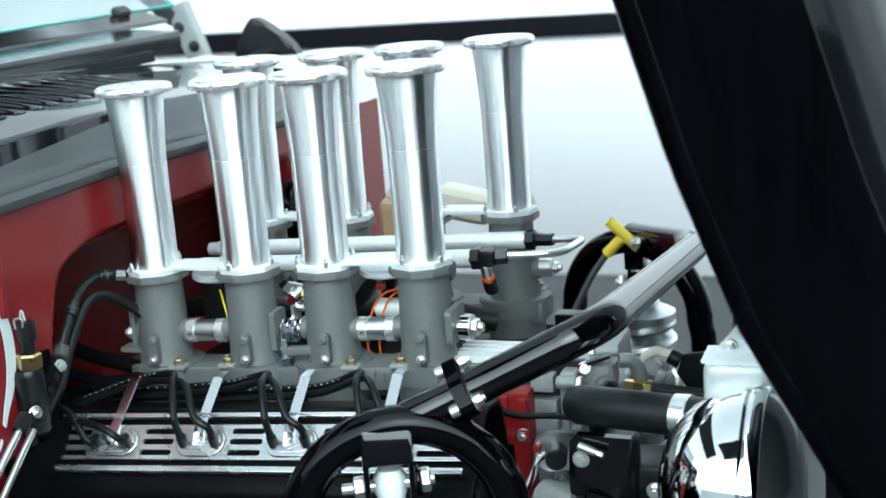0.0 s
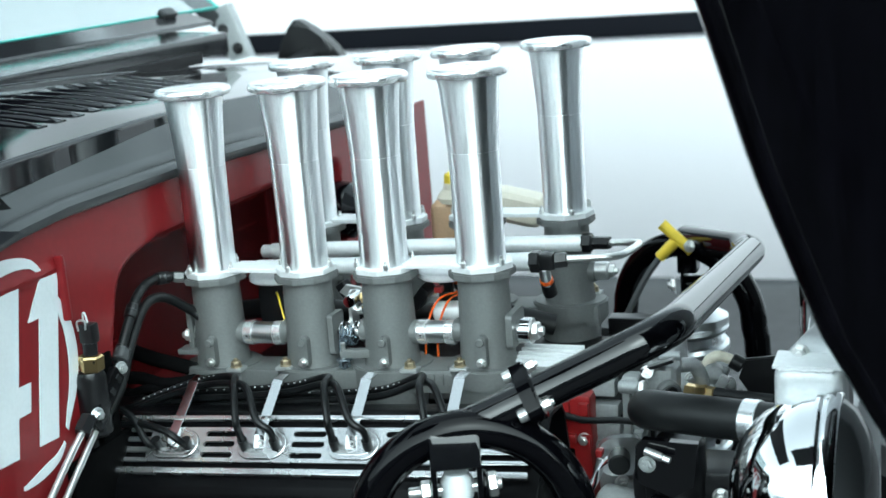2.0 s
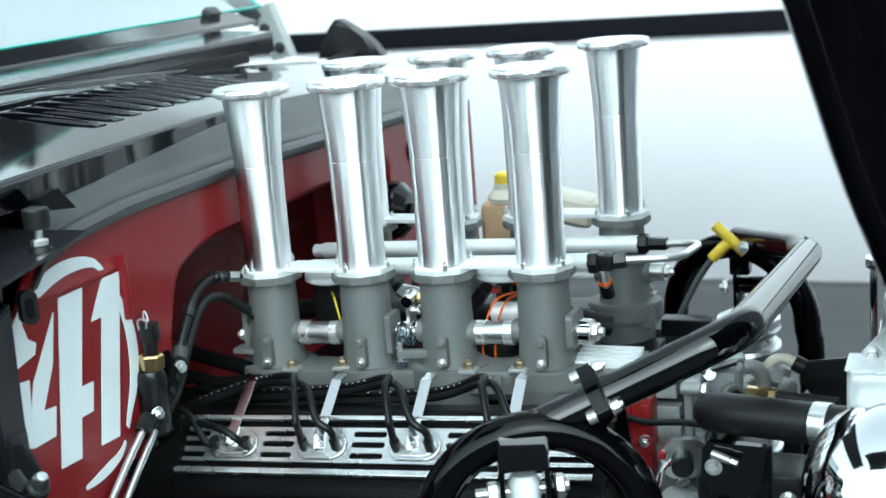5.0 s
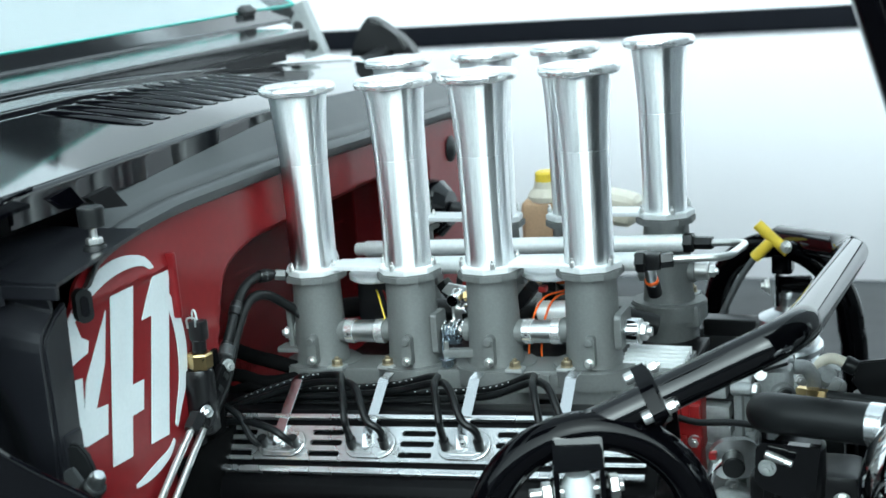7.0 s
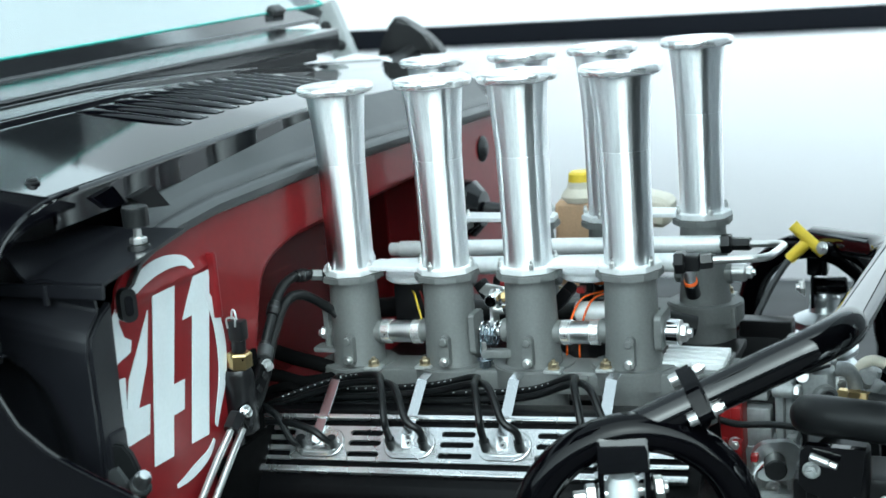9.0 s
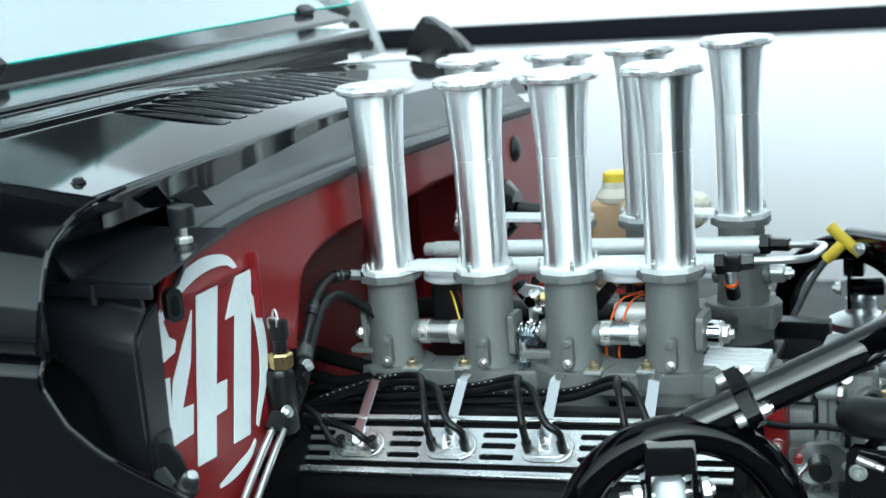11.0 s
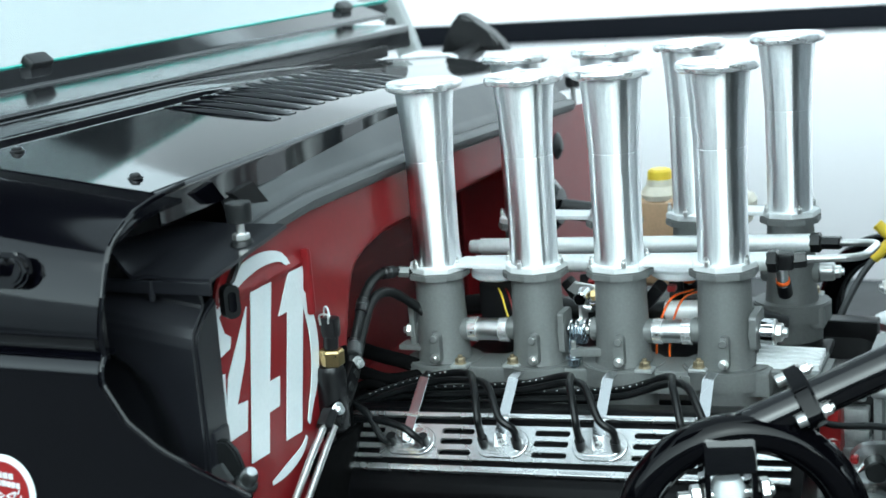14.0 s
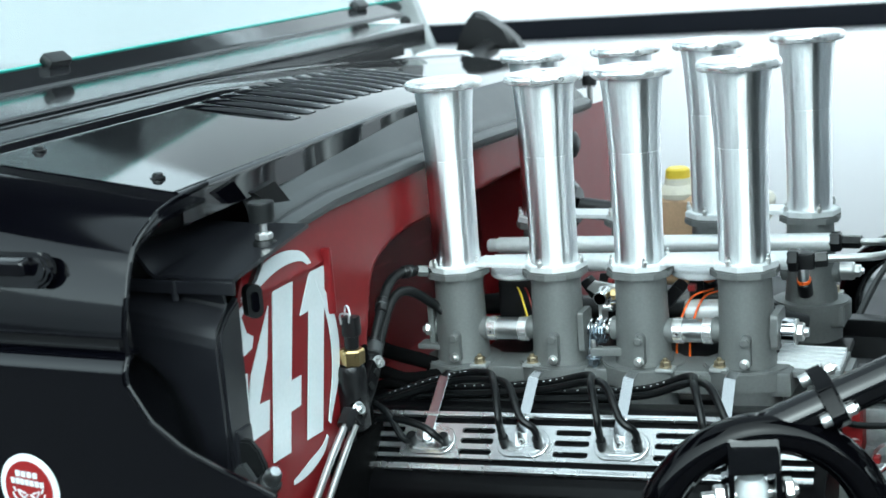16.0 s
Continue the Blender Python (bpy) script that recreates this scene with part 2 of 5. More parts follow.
def plate(outline, thick, frame_m, bevel=0.0, bm=None):
    """A flat plate: a 2D outline in the x-y plane of frame_m, thick along its z."""
    b2 = bmesh.new()
    lo = [b2.verts.new((x, y, 0)) for x, y in outline]
    hi = [b2.verts.new((x, y, thick)) for x, y in outline]
    n = len(outline)
    b2.faces.new(lo[::-1])
    top = b2.faces.new(hi)
    for k in range(n):
        b2.faces.new((lo[k], lo[(k + 1) % n], hi[(k + 1) % n], hi[k]))
    if bevel:
        bmesh.ops.bevel(b2, geom=list(top.edges), offset=bevel, segments=2, affect="EDGES")
    b2.transform(frame_m)
    if bm is None:
        return b2
    me = bpy.data.meshes.new("tmp")
    b2.to_mesh(me)
    b2.free()
    bm.from_mesh(me)
    bpy.data.meshes.remove(me)
    return bm


def rounded(w, h, r, seg=6):
    """The outline of a rounded rectangle about the origin."""
    out = []
    for cx, cy, a0 in ((w / 2 - r, h / 2 - r, 0), (-w / 2 + r, h / 2 - r, 90), (-w / 2 + r, -h / 2 + r, 180), (w / 2 - r, -h / 2 + r, 270)):
        for k in range(seg + 1):
            a = radians(a0 + 90 * k / seg)
            out.append((cx + r * math.cos(a), cy + r * math.sin(a)))
    return out


def sheet(fn, nu, nv, thick, keep=None):
    """A curved panel fn(u, v), u and v from 0 to 1, with real thickness inwards. keep(u, v) can leave cells out."""
    bm = bmesh.new()
    grid = [[Vector(fn(i / nu, j / nv)) for j in range(nv + 1)] for i in range(nu + 1)]
    front, back = {}, {}
    for i in range(nu + 1):
        for j in range(nv + 1):
            du = grid[min(i + 1, nu)][j] - grid[max(i - 1, 0)][j]
            dv = grid[i][min(j + 1, nv)] - grid[i][max(j - 1, 0)]
            n = du.cross(dv)
            n = n.normalized() if n.length > 1e-12 else Vector((0, 0, 1))
            front[i, j] = bm.verts.new(grid[i][j])
            back[i, j] = bm.verts.new(grid[i][j] - n * thick)
    cells = {(i, j) for i in range(nu) for j in range(nv) if keep is None or keep((i + 0.5) / nu, (j + 0.5) / nv)}
    for i, j in cells:
        a, b, c, d = (i, j), (i + 1, j), (i + 1, j + 1), (i, j + 1)
        bm.faces.new([front[k] for k in (a, b, c, d)])
        bm.faces.new([back[k] for k in (d, c, b, a)])
        for p, q, other in ((a, b, (i, j - 1)), (b, c, (i + 1, j)), (c, d, (i, j + 1)), (d, a, (i - 1, j))):
            if other not in cells:
                bm.faces.new((front[q], front[p], back[p], back[q]))
    for v in [v for v in bm.verts if not v.link_faces]:
        bm.verts.remove(v)
    return bm


def hexbolt(name, at, axis, r, parent, mat=None, length=0.006, washer=True, label=""):
    """A hexagon head on a washer, with a rounded tip."""
    d = Vector(axis).normalized()
    at = Vector(at)
    bm = rod(at, at + d * length, r, 6, chamfer=0.12)
    if washer:
        rod(at - d * 0.0015, at + d * 0.0003, r * 1.35, 16, bm)
    lathe([(r * 0.55, length), (r * 0.5, length + r * 0.45), (0, length + r * 0.5)], at, d, 12, bm)
    return part(name, bm, mat or ZINC, parent, label)


def capscrew(name, at, axis, r, parent, mat=None, length=0.007, label=""):
    """A round socket-head screw with its recess."""
    bm = lathe([(r, 0), (r, length * 0.85), (r * 0.88, length), (r * 0.55, length), (r * 0.5, length * 0.5), (0, length * 0.5)], at, axis, 16)
    return part(name, bm, mat or ZINC, parent, label)


TILT = lambda rx, ry, rz: Euler((radians(rx), radians(ry), radians(rz))).to_matrix()


# ---- the large structure ----
def ground_sheet():
    bm = bmesh.new()
    bmesh.ops.create_grid(bm, x_segments=40, y_segments=40, size=120)
    for v in bm.verts:
        v.co.z = 0.01 * math.sin(v.co.x * 0.3) * math.cos(v.co.y * 0.23)
    return bm


solid("ground", ground_sheet(), GROUND, "grey worn concrete yard", "ground", kind="structure")

# a white coach parked behind the car: panel curving under, black waist trim, white upper side
coach = thing("parked_coach", "white coach side with a black waist strip", "vehicle", at=(-1.0, 4.0, 0))


def coach_lower(u, v):
    x = -9 + 18 * u
    z = 1.10 - 1.05 * v
    return x, 4.0 + 0.32 * v ** 1.9, z


def coach_upper(u, v):
    return -9 + 18 * u, 4.30 - 0.28 * v, 3.1 - 2.0 * v


part("lower_panel", sheet(coach_lower, 8, 40, 0.03), WHITE_PAINT, coach)
part("upper_panel", sheet(coach_upper, 8, 8, 0.03), WHITE_PAINT, coach)
part("waist_strip", block((11.6, 0.10, 0.086), (3.2, 4.01, 1.156), 0.012), TRIM_BLACK, coach, "black rubber waist strip")

# dark panel added out of view to darken the cowl's reflection
part("reflected_panel", block((5.5, 0.03, 0.66), (-6.22, 4.20, 2.78), 0.012, TILT(-8.3, 0, 0)), GLOSS_BLACK, coach, "dark panel added above the view, darkens the cowl's reflection")


# unseen plain walls, added and toned to shape reflections in paint and metal
solid("wall_south_1", block((14, 0.3, 3.2), (-10, -9, 1.6), 0.02), FAR_GREY, "unseen grey wall added behind the camera for reflections", "wall", kind="structure")
solid("wall_south_2", block((14, 0.3, 3.2), (4, -9, 1.6), 0.02), FAR_MID, "unseen mid grey wall added behind the camera for reflections", "wall", kind="structure")
solid("wall_east", block((0.3, 9, 3.4), (9.5, -1.5, 1.7), 0.02), FAR_PALE, "unseen pale wall added to brighten the trumpets' reflections", "wall", kind="structure")
solid("wall_west", block((0.3, 5, 3.0), (-10, -4, 1.5), 0.02), FAR_PALE, "unseen pale wall added beside the camera for reflections", "wall", kind="structure")

def step01(t):
    t = min(1.0, max(0.0, t))
    return t * t * (3 - 2 * t)


# unseen dark sheets, added overhead to darken reflections in the black paint
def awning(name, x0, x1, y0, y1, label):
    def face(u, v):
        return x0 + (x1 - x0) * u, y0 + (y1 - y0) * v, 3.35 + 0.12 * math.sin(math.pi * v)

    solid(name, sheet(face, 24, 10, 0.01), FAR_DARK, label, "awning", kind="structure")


awning("shade_sheet_1", -1.15, -0.15, -1.9, -0.8, "unseen dark sheet added overhead, darkens the tubes' reflections")
awning("shade_sheet_3", -2.6, -1.5, -1.45, 2.08, "unseen dark sheet added overhead, darkens the body side's reflection")
awning("shade_sheet_2", -3.3, -1.9, 2.1, 4.5, "unseen dark sheet added by the coach, darkens the cowl's reflection")

# ---- the car body: firewall, cowl, sides ----
body = thing("car_body", "gloss black car body with red firewall, bonnet off", "car", at=(-0.6, 0.2, 0))


def red_top(y):
    return float(np.interp(y, (-0.40, -0.362, -0.333, -0.266, -0.18, 0.08, 0.38, 0.63, 0.9), (1.235, 1.284, 1.303, 1.312, 1.318, 1.317, 1.306, 1.297, 1.284)))


def firewall_face(u, v):
    y = -0.40 + 1.35 * u
    z = 0.70 + (red_top(y) - 0.70) * v
    arch = 1.252 - 0.6 * max(0.0, 0.02 - y) ** 1.5
    inside = step01((y + 0.080 + 0.32 * (1.26 - z)) / 0.05) * step01((arch - z) / 0.05) * step01((0.56 - y) / 0.05)
    swage = 0.004 * math.exp(-((z - 1.262) / 0.006) ** 2) * step01((-0.19 - y) / 0.02)
    return -0.18 - 0.115 * inside + swage, y, z


part("firewall", sheet(firewall_face, 200, 150, 0.004), RED_PAINT, body, "satin red painted firewall")
part("rib", block((0.012, 0.009, 0.075), (-0.176, -0.199, 1.238), 0.005), RED_PAINT, body)
part("rib", block((0.03, 0.05, 0.014), (-0.255, -0.03, 1.10), 0.006, TILT(25, 0, 0)), RED_PAINT, body)

# the racing number: a broken ring and two slanted figures, cut from vinyl
NC, NR, SLANT = (-0.300, 1.168), 0.1245, 0.23
RING = (-0.293, 1.168)


def vinyl(name, outline, owner):
    """A vinyl shape on the firewall; the outline is in the figure's upright units about its middle."""
    pts = [(NC[0] + s + SLANT * h, NC[1] + h) for s, h in outline]
    m = Matrix(((0, 0, 1, -0.1790), (1, 0, 0, 0), (0, 1, 0, 0), (0, 0, 0, 1)))
    return part(name, plate(pts, 0.0012, m), DECAL, owner)


number = thing("racing_number", "white vinyl number 41 in a broken ring", "decal", at=(-0.18, -0.3, 1.17))
vinyl("figure_four", [(-0.032, 0.093), (0.009, 0.090), (0.009, -0.013), (0.030, -0.014), (0.030, -0.045), (0.009, -0.045), (0.010, -0.087), (-0.025, -0.085)], number)
vinyl("figure_four_leg", [(-0.040, 0.077), (-0.041, 0.025), (-0.055, -0.016), (-0.035, -0.018), (-0.035, -0.048), (-0.070, -0.048), (-0.095, -0.040), (-0.089, -0.022), (-0.075, -0.010), (-0.072, 0.017)], number)
vinyl("figure_one", [(0.046, 0.090), (0.078, 0.089), (0.080, -0.089), (0.046, -0.087), (0.045, 0.049), (0.026, 0.049), (0.034, 0.067)], number)


def ring_piece(a0, a1, inner, radius, n=18):
    """A piece of the ring between two angles, thinning to its ends."""
    out, back = [], []
    for k in range(n + 1):
        a = radians(a0 + (a1 - a0) * k / n)
        w = inner * (0.35 + 0.65 * math.sin(math.pi * k / n))
        r = radius(a)
        out.append((r * math.cos(a), r * math.sin(a)))
        back.append(((r - w) * math.cos(a), (r - w) * math.sin(a)))
    return out + back[::-1]


def flat_right(a):
    """The ring's radius, flattened on its right side."""
    return NR - 0.018 * step01((math.cos(a) - 0.35) / 0.45)


for a0, a1, w in ((56, 150, 0.017), (-51, 50, 0.017), (-98, -58, 0.012), (160, 178, 0.02)):
    m = Matrix(((0, 0, 1, -0.1788), (1, 0, 0, RING[0]), (0, 1, 0, RING[1]), (0, 0, 0, 1)))
    part("ring_piece", plate(ring_piece(a0, a1, w, flat_right), 0.0012, m), DECAL, number)

# ragged pieces of the ring by the liner
for bit in ([(-0.390, 1.252), (-0.373, 1.247), (-0.367, 1.230), (-0.356, 1.223), (-0.360, 1.212), (-0.390, 1.206)],
            [(-0.392, 1.192), (-0.374, 1.190), (-0.380, 1.140), (-0.392, 1.132)]):
    part("ring_piece", plate(bit, 0.0012, Matrix(((0, 0, 1, -0.1789), (1, 0, 0, 0), (0, 1, 0, 0), (0, 0, 0, 1)))), DECAL, number)

# satin black channel along the firewall's top, up to the cowl
RAIL = [(-0.182, -0.004), (-0.172, 0.000), (-0.170, 0.007), (-0.176, 0.012), (-0.184, 0.013), (-0.186, 0.018), (-0.196, 0.026), (-0.214, 0.052), (-0.225, 0.066)]


def rail_face(u, v):
    y0 = -0.36 + 0.07 * v
    y = y0 + (0.725 - y0) * u
    f = v * (len(RAIL) - 1)
    k = min(int(f), len(RAIL) - 2)
    x, h = Vector(RAIL[k]).lerp(Vector(RAIL[k + 1]), f - k)
    return x, y, red_top(y) + h - 0.02 * max(0.0, (-0.28 - y) / 0.1) ** 2


part("cowl_channel", sheet(rail_face, 60, 24, -0.003), SATIN_BLACK, body, "satin black channel below the cowl")


def cowl_z(x, y):
    fall = 0.062 * max(0.0, (y - 0.05) / 0.85) ** 1.4 * step01((x + 0.90) / 0.5)
    return 1.386 - 0.13 * (max(x, -0.445) + 0.2) + 0.055 * max(0.0, -0.445 - x) - fall + 0.004 * step01((-0.428 - x) / 0.026) * step01((0.7 - y) / 0.5)


def cowl_front(y):
    return -0.190 - 0.035 * (y + 0.43) / 0.8


def cowl_face(u, v):
    y = -0.430 + 1.44 * u
    x0 = cowl_front(y)
    if v < 0.12:
        t = v / 0.12
        round_off = max(0.0, (t - 0.9) / 0.1)
        return x0 - 0.0015 * round_off ** 2, y, cowl_z(x0, y) - 0.031 * (1 - t)
    t = (v - 0.12) / 0.88
    x = x0 - 0.0015 + (-0.5165 - x0) * t
    return x, y, cowl_z(x, y) + 0.0025 * step01((-0.514 - x) / 0.004)


cowl = part("cowl_panel", sheet(cowl_face, 60, 72, 0.002), GLOSS_BLACK, body, "gloss black louvred cowl panel", sharp=50)
# pressed louvres: each a raised hood, open towards the near side
for k in range(12):
    y = -0.072 + 0.043 * k
    x0, x1 = -0.428 - 0.003 * k, -0.280 - 0.003 * k

    def louvre_face(u, v, y=y, x0=x0, x1=x1):
        x = x0 + (x1 - x0) * u
        lift = max(0.0, math.sin(math.pi * u)) ** 0.4
        yy = y + 0.006 * u + 0.021 * v
        return x, yy, cowl_z(x, yy) + 0.001 + 0.0045 * lift * math.sin(math.pi * v)

    part("louvre", sheet(louvre_face, 16, 8, 0.0018), GLOSS_BLACK, cowl)

for x, y in ((-0.24, -0.394), (-0.408, -0.362)):
    z = cowl_z(x, y)
    bm = lathe([(0.0075, 0), (0.0075, 0.0015), (0.0055, 0.002), (0.0055, 0.004), (0.004, 0.0055), (0, 0.0055)], (x, y, z), seg=20)
    part("screw", bm, PLASTIC_BLACK, cowl)

# windscreen: base beam, seal rail, glass with a green edge, clips
screen = thing("windscreen", "flat tinted windscreen in a black frame", "windscreen", at=(-0.74, 0.5, 1.44))
BEAM = [(-0.5335, 1.396), (-0.5335, 1.4300), (-0.5345, 1.4325), (-0.5370, 1.4336), (-0.6600, 1.4398), (-0.6760, 1.4406), (-0.6840, 1.4300)]
SEAL = [(-0.6740, 1.4360), (-0.6750, 1.4420), (-0.6770, 1.4440), (-0.7000, 1.4520), (-0.7300, 1.4625), (-0.7360, 1.4560)]


def strip(profile, y0, y1):
    """A rolled strip with one profile all along."""
    def face(u, v):
        f = v * (len(profile) - 1)
        k = min(int(f), len(profile) - 2)
        x, z = Vector(profile[k]).lerp(Vector(profile[k + 1]), f - k)
        return x, y0 + (y1 - y0) * u, z
    return sheet(face, 12, 4 * (len(profile) - 1), 0.002)


part("base_beam", strip(BEAM, -0.47, 0.87), FRAME_BLACK, screen, sharp=50)
part("seal_rail", strip(SEAL, -0.47, 1.07), FRAME_BLACK, screen, sharp=50)
part("channel", block((0.05, 1.20, 0.02), (-0.545, 0.15, 1.398), 0.003), WRINKLE_BLACK, screen)
lean = TILT(0, -51, 0)
part("pane", block((0.006, 1.61, 0.95), Vector((-0.737, 0.395, 1.462)) + lean @ Vector((0, 0, 0.475)), 0.001, lean), GLASS, screen, "pale green tinted glass pane")
part("pane_edge", block((0.0075, 1.61, 0.0035), (-0.7365, 0.395, 1.463), 0.001, lean), GLASS_EDGE, screen, "bright green cut glass edge")
part("pane_edge", block((0.008, 0.012, 0.95), Vector((-0.737, 1.204, 1.462)) + lean @ Vector((0, 0, 0.475)), 0.001, lean), GLASS_EDGE, screen, "bright green cut glass edge")
part("side_post", block((0.040, 0.022, 0.20), Vector((-0.765, 1.26, 1.43)) + lean @ Vector((0, 0, 0.10)), 0.008, lean), SATIN_BLACK, screen)
part("foot_bracket", block((0.052, 0.03, 0.150), (-0.737, 1.265, 1.392), 0.008, TILT(0, -20, 0)), CAST_LIGHT, screen, "dull metal frame foot")
for x, z in ((-0.754, 1.4125), (-0.722, 1.371)):
    hexbolt("bolt", (x, 1.246, z), (0.2, -1, 0.1), 0.009, screen, PLASTIC_BLACK)
for y in (0.06, 0.98):
    part("clip", block((0.016, 0.046, 0.022), (-0.724, y, 1.468), 0.005, lean), PLASTIC_BLACK, screen)

# black mirror on the far door, and the pale cowl corner beside it
mirror = part("door_mirror", rod((-0.63, 1.16, 1.30), (-0.62, 1.41, 1.335), 0.02), PLASTIC_BLACK, body, "black pointed door mirror")


fin = [(0.0, 0.0), (0.012, 0.035), (0.032, 0.068), (0.050, 0.087), (0.062, 0.085), (0.090, 0.068), (0.122, 0.045), (0.145, 0.022), (0.158, 0.0)]
part("housing", plate(fin, 0.045, Matrix.Translation((-0.705, 1.43, 1.329)) @ pose(0, 0, 0, 90, 0, 0), 0.012), PLASTIC_BLACK, mirror)
part("far_corner", block((0.10, 0.10, 0.040), (-0.625, 1.15, 1.332), 0.014, TILT(0, 8, 0)), RAW_ALU, body, "pale shiny corner of the cowl")
part("far_wing_edge", block((0.16, 0.06, 0.022), (-0.52, 1.10, 1.312), 0.009, TILT(0, 5, 0)), GLOSS_BLACK, body)

# near side panels
SIDE = [(-0.435, 1.394), (-0.462, 1.391), (-0.49, 1.384), (-0.512, 1.371), (-0.53, 1.352), (-0.541, 1.328), (-0.548, 1.303), (-0.5505, 1.284), (-0.550, 1.280), (-0.544, 1.279)]
LOWER = [(-0.528, 1.266), (-0.540, 1.2665), (-0.547, 1.264), (-0.5525, 1.259), (-0.5555, 1.252), (-0.5565, 1.245), (-0.557, 1.2), (-0.559, 1.1), (-0.560, 0.95), (-0.560, 0.6)]


SIDE = [(q.y, q.z) for q in spline([(0, y, z) for y, z in SIDE], 6)]
LOWER = [(q.y, q.z) for q in spline([(0, y, z) for y, z in LOWER], 6)]


def side_edge(z):
    return float(np.interp(z, (0.6, 1.08, 1.153, 1.167, 1.184, 1.207, 1.24, 1.276, 1.32, 1.36, 1.385, 1.396), (0.10, 0.10, -0.05, -0.09, -0.131, -0.163, -0.184, -0.184, -0.181, -0.180, -0.170, -0.158)))


def along(profile, v):
    f = v * (len(profile) - 1)
    k = min(int(f), len(profile) - 2)
    return Vector(profile[k]).lerp(Vector(profile[k + 1]), f - k)


def upper_side(u, v):
    y, z = along(SIDE, v)
    x = -2.35 + (side_edge(z) + 2.35) * u
    return x, y, z - 0.13 * (x + 0.2) * max(0.0, (z - 1.284) / 0.11) - 0.008 * max(0.0, (z - 1.284) / 0.11)


def lower_side(u, v):
    y, z = along(LOWER, v)
    x1 = side_edge(z)
    return -2.35 + (x1 + 2.35) * u, y, z


part("side_upper", sheet(upper_side, 36, 54, -0.004), SOFT_GLOSS_BLACK, body, "gloss black upper body side")
part("side_lower", sheet(lower_side, 36, 96, -0.004), GLOSS_BLACK, body, "gloss black lower body side")
edge_line = []
for k in range(40):
    z = 1.394 - 0.244 * k / 39
    y = float(np.interp(-z, [-q[1] for q in SIDE[:-8] + LOWER[14:]], [q[0] for q in SIDE[:-8] + LOWER[14:]]))
    edge_line.append((side_edge(z) + 0.001, y + 0.004, z))
part("edge_lip", tube(edge_line, 0.0026, 8, smooth=False), GLOSS_BLACK, body)
# the open tub behind the windscreen: far side, tail and floor
def far_side(u, v):
    return -2.35 + 1.5 * u, 1.03 + 0.02 * math.sin(math.pi * v), 1.34 - 0.76 * v


part("far_side", sheet(far_side, 12, 12, 0.004), GLOSS_BLACK, body)
part("tail_panel", block((0.03, 1.58, 0.72), (-2.35, 0.235, 0.96), 0.012), GLOSS_BLACK, body)
part("tub_floor", block((2.05, 1.54, 0.03), (-1.34, 0.235, 0.60), 0.006), SATIN_BLACK, body)
part("seam_backing", block((1.1, 0.02, 0.05), (-0.75, -0.525, 1.276), 0.002), PLASTIC_BLACK, body)
# bonnet catch on the side, and the round badge
catch = thing("bonnet_catch", "black bonnet catch on the body side", "latch", at=(-0.3, -0.56, 1.34))
dish = Matrix.Translation((-0.330, -0.543, 1.338)) @ pose(0, 0, 0, 78, 0, 0)
part("cup", plate(rounded(0.160, 0.032, 0.0155, 8), 0.008, dish, 0.003), GLOSS_BLACK, catch)
part("cup_floor", plate(rounded(0.148, 0.022, 0.0105, 8), 0.0095, dish, 0.0005), GLOSS_BLACK, catch)
part("strap", block((0.135, 0.014, 0.015), (-0.338, -0.556, 1.344), 0.0045, TILT(12, 0, 0), 3), GLOSS_BLACK, catch)
badge = thing("round_badge", "round red and white enamel badge", "badge", at=(-0.305, -0.56, 1.135))
part("rim", lathe([(0, 0), (0.034, 0), (0.034, 0.002), (0.032, 0.003), (0, 0.003)], (-0.305, -0.557, 1.133), (0, -1, 0.03), 40), DECAL, badge)
part("field", lathe([(0, 0.003), (0.0275, 0.003), (0.027, 0.0036), (0, 0.0036)], (-0.305, -0.557, 1.133), (0, -1, 0.03), 40), RED_PLASTIC, badge)
for dz, n, w in ((0.0150, 4, 0.0065), (0.0070, 7, 0.0055)):
    for k in range(n):
        part("lettering_bar", block((w * 0.74, 0.001, 0.0055), (-0.305 + w * (k - (n - 1) / 2), -0.5612, 1.133 + dz - 0.0004 * (k - (n - 1) / 2)), 0), DECAL, badge)
for k in range(9):
    a = radians(205 + 130 * k / 8)
    for r, w in ((0.0125, 0.0052), (0.0195, 0.0060)):
        part("emblem_line", block((w, 0.001, 0.0013), (-0.305 + r * math.cos(a), -0.5612, 1.1345 + r * math.sin(a) * 0.95), 0, TILT(0, 70 - 17 * k, 0)), DECAL, badge)
for dx, dz, w, turn in ((-0.008, -0.003, 0.009, 20), (0.008, -0.003, 0.009, -20), (-0.004, -0.007, 0.006, -30), (0.004, -0.007, 0.006, 30), (0.0, -0.012, 0.007, 0), (-0.016, -0.001, 0.005, 60), (0.016, -0.001, 0.005, -60)):
    part("emblem_line", block((w, 0.001, 0.0015), (-0.305 + dx, -0.5612, 1.1335 + dz), 0, TILT(0, turn, 0)), DECAL, badge)

# black moulded liner between the side and the firewall
liner = thing("inner_liner", "black moulded plastic liner beside the firewall", "liner", at=(-0.2, -0.45, 1.1))


def liner_top(u, v):
    y = -0.462 + 0.142 * u
    x = -0.32 + 0.198 * v
    rise = 0.024 * max(0.0, 1 - (y + 0.462) / 0.15) * step01((-0.204 + 0.10 * (y + 0.462) - x) / 0.034)
    fold = 0.0035 * math.exp(-((x + 0.236 + 0.45 * (y + 0.45)) / 0.011) ** 2) + 0.0025 * math.exp(-((x + 0.198 + 0.25 * (y + 0.42)) / 0.014) ** 2)
    return x, y, 1.309 + 0.13 * (y + 0.462) + rise + fold * step01((-0.335 - y) / 0.04)


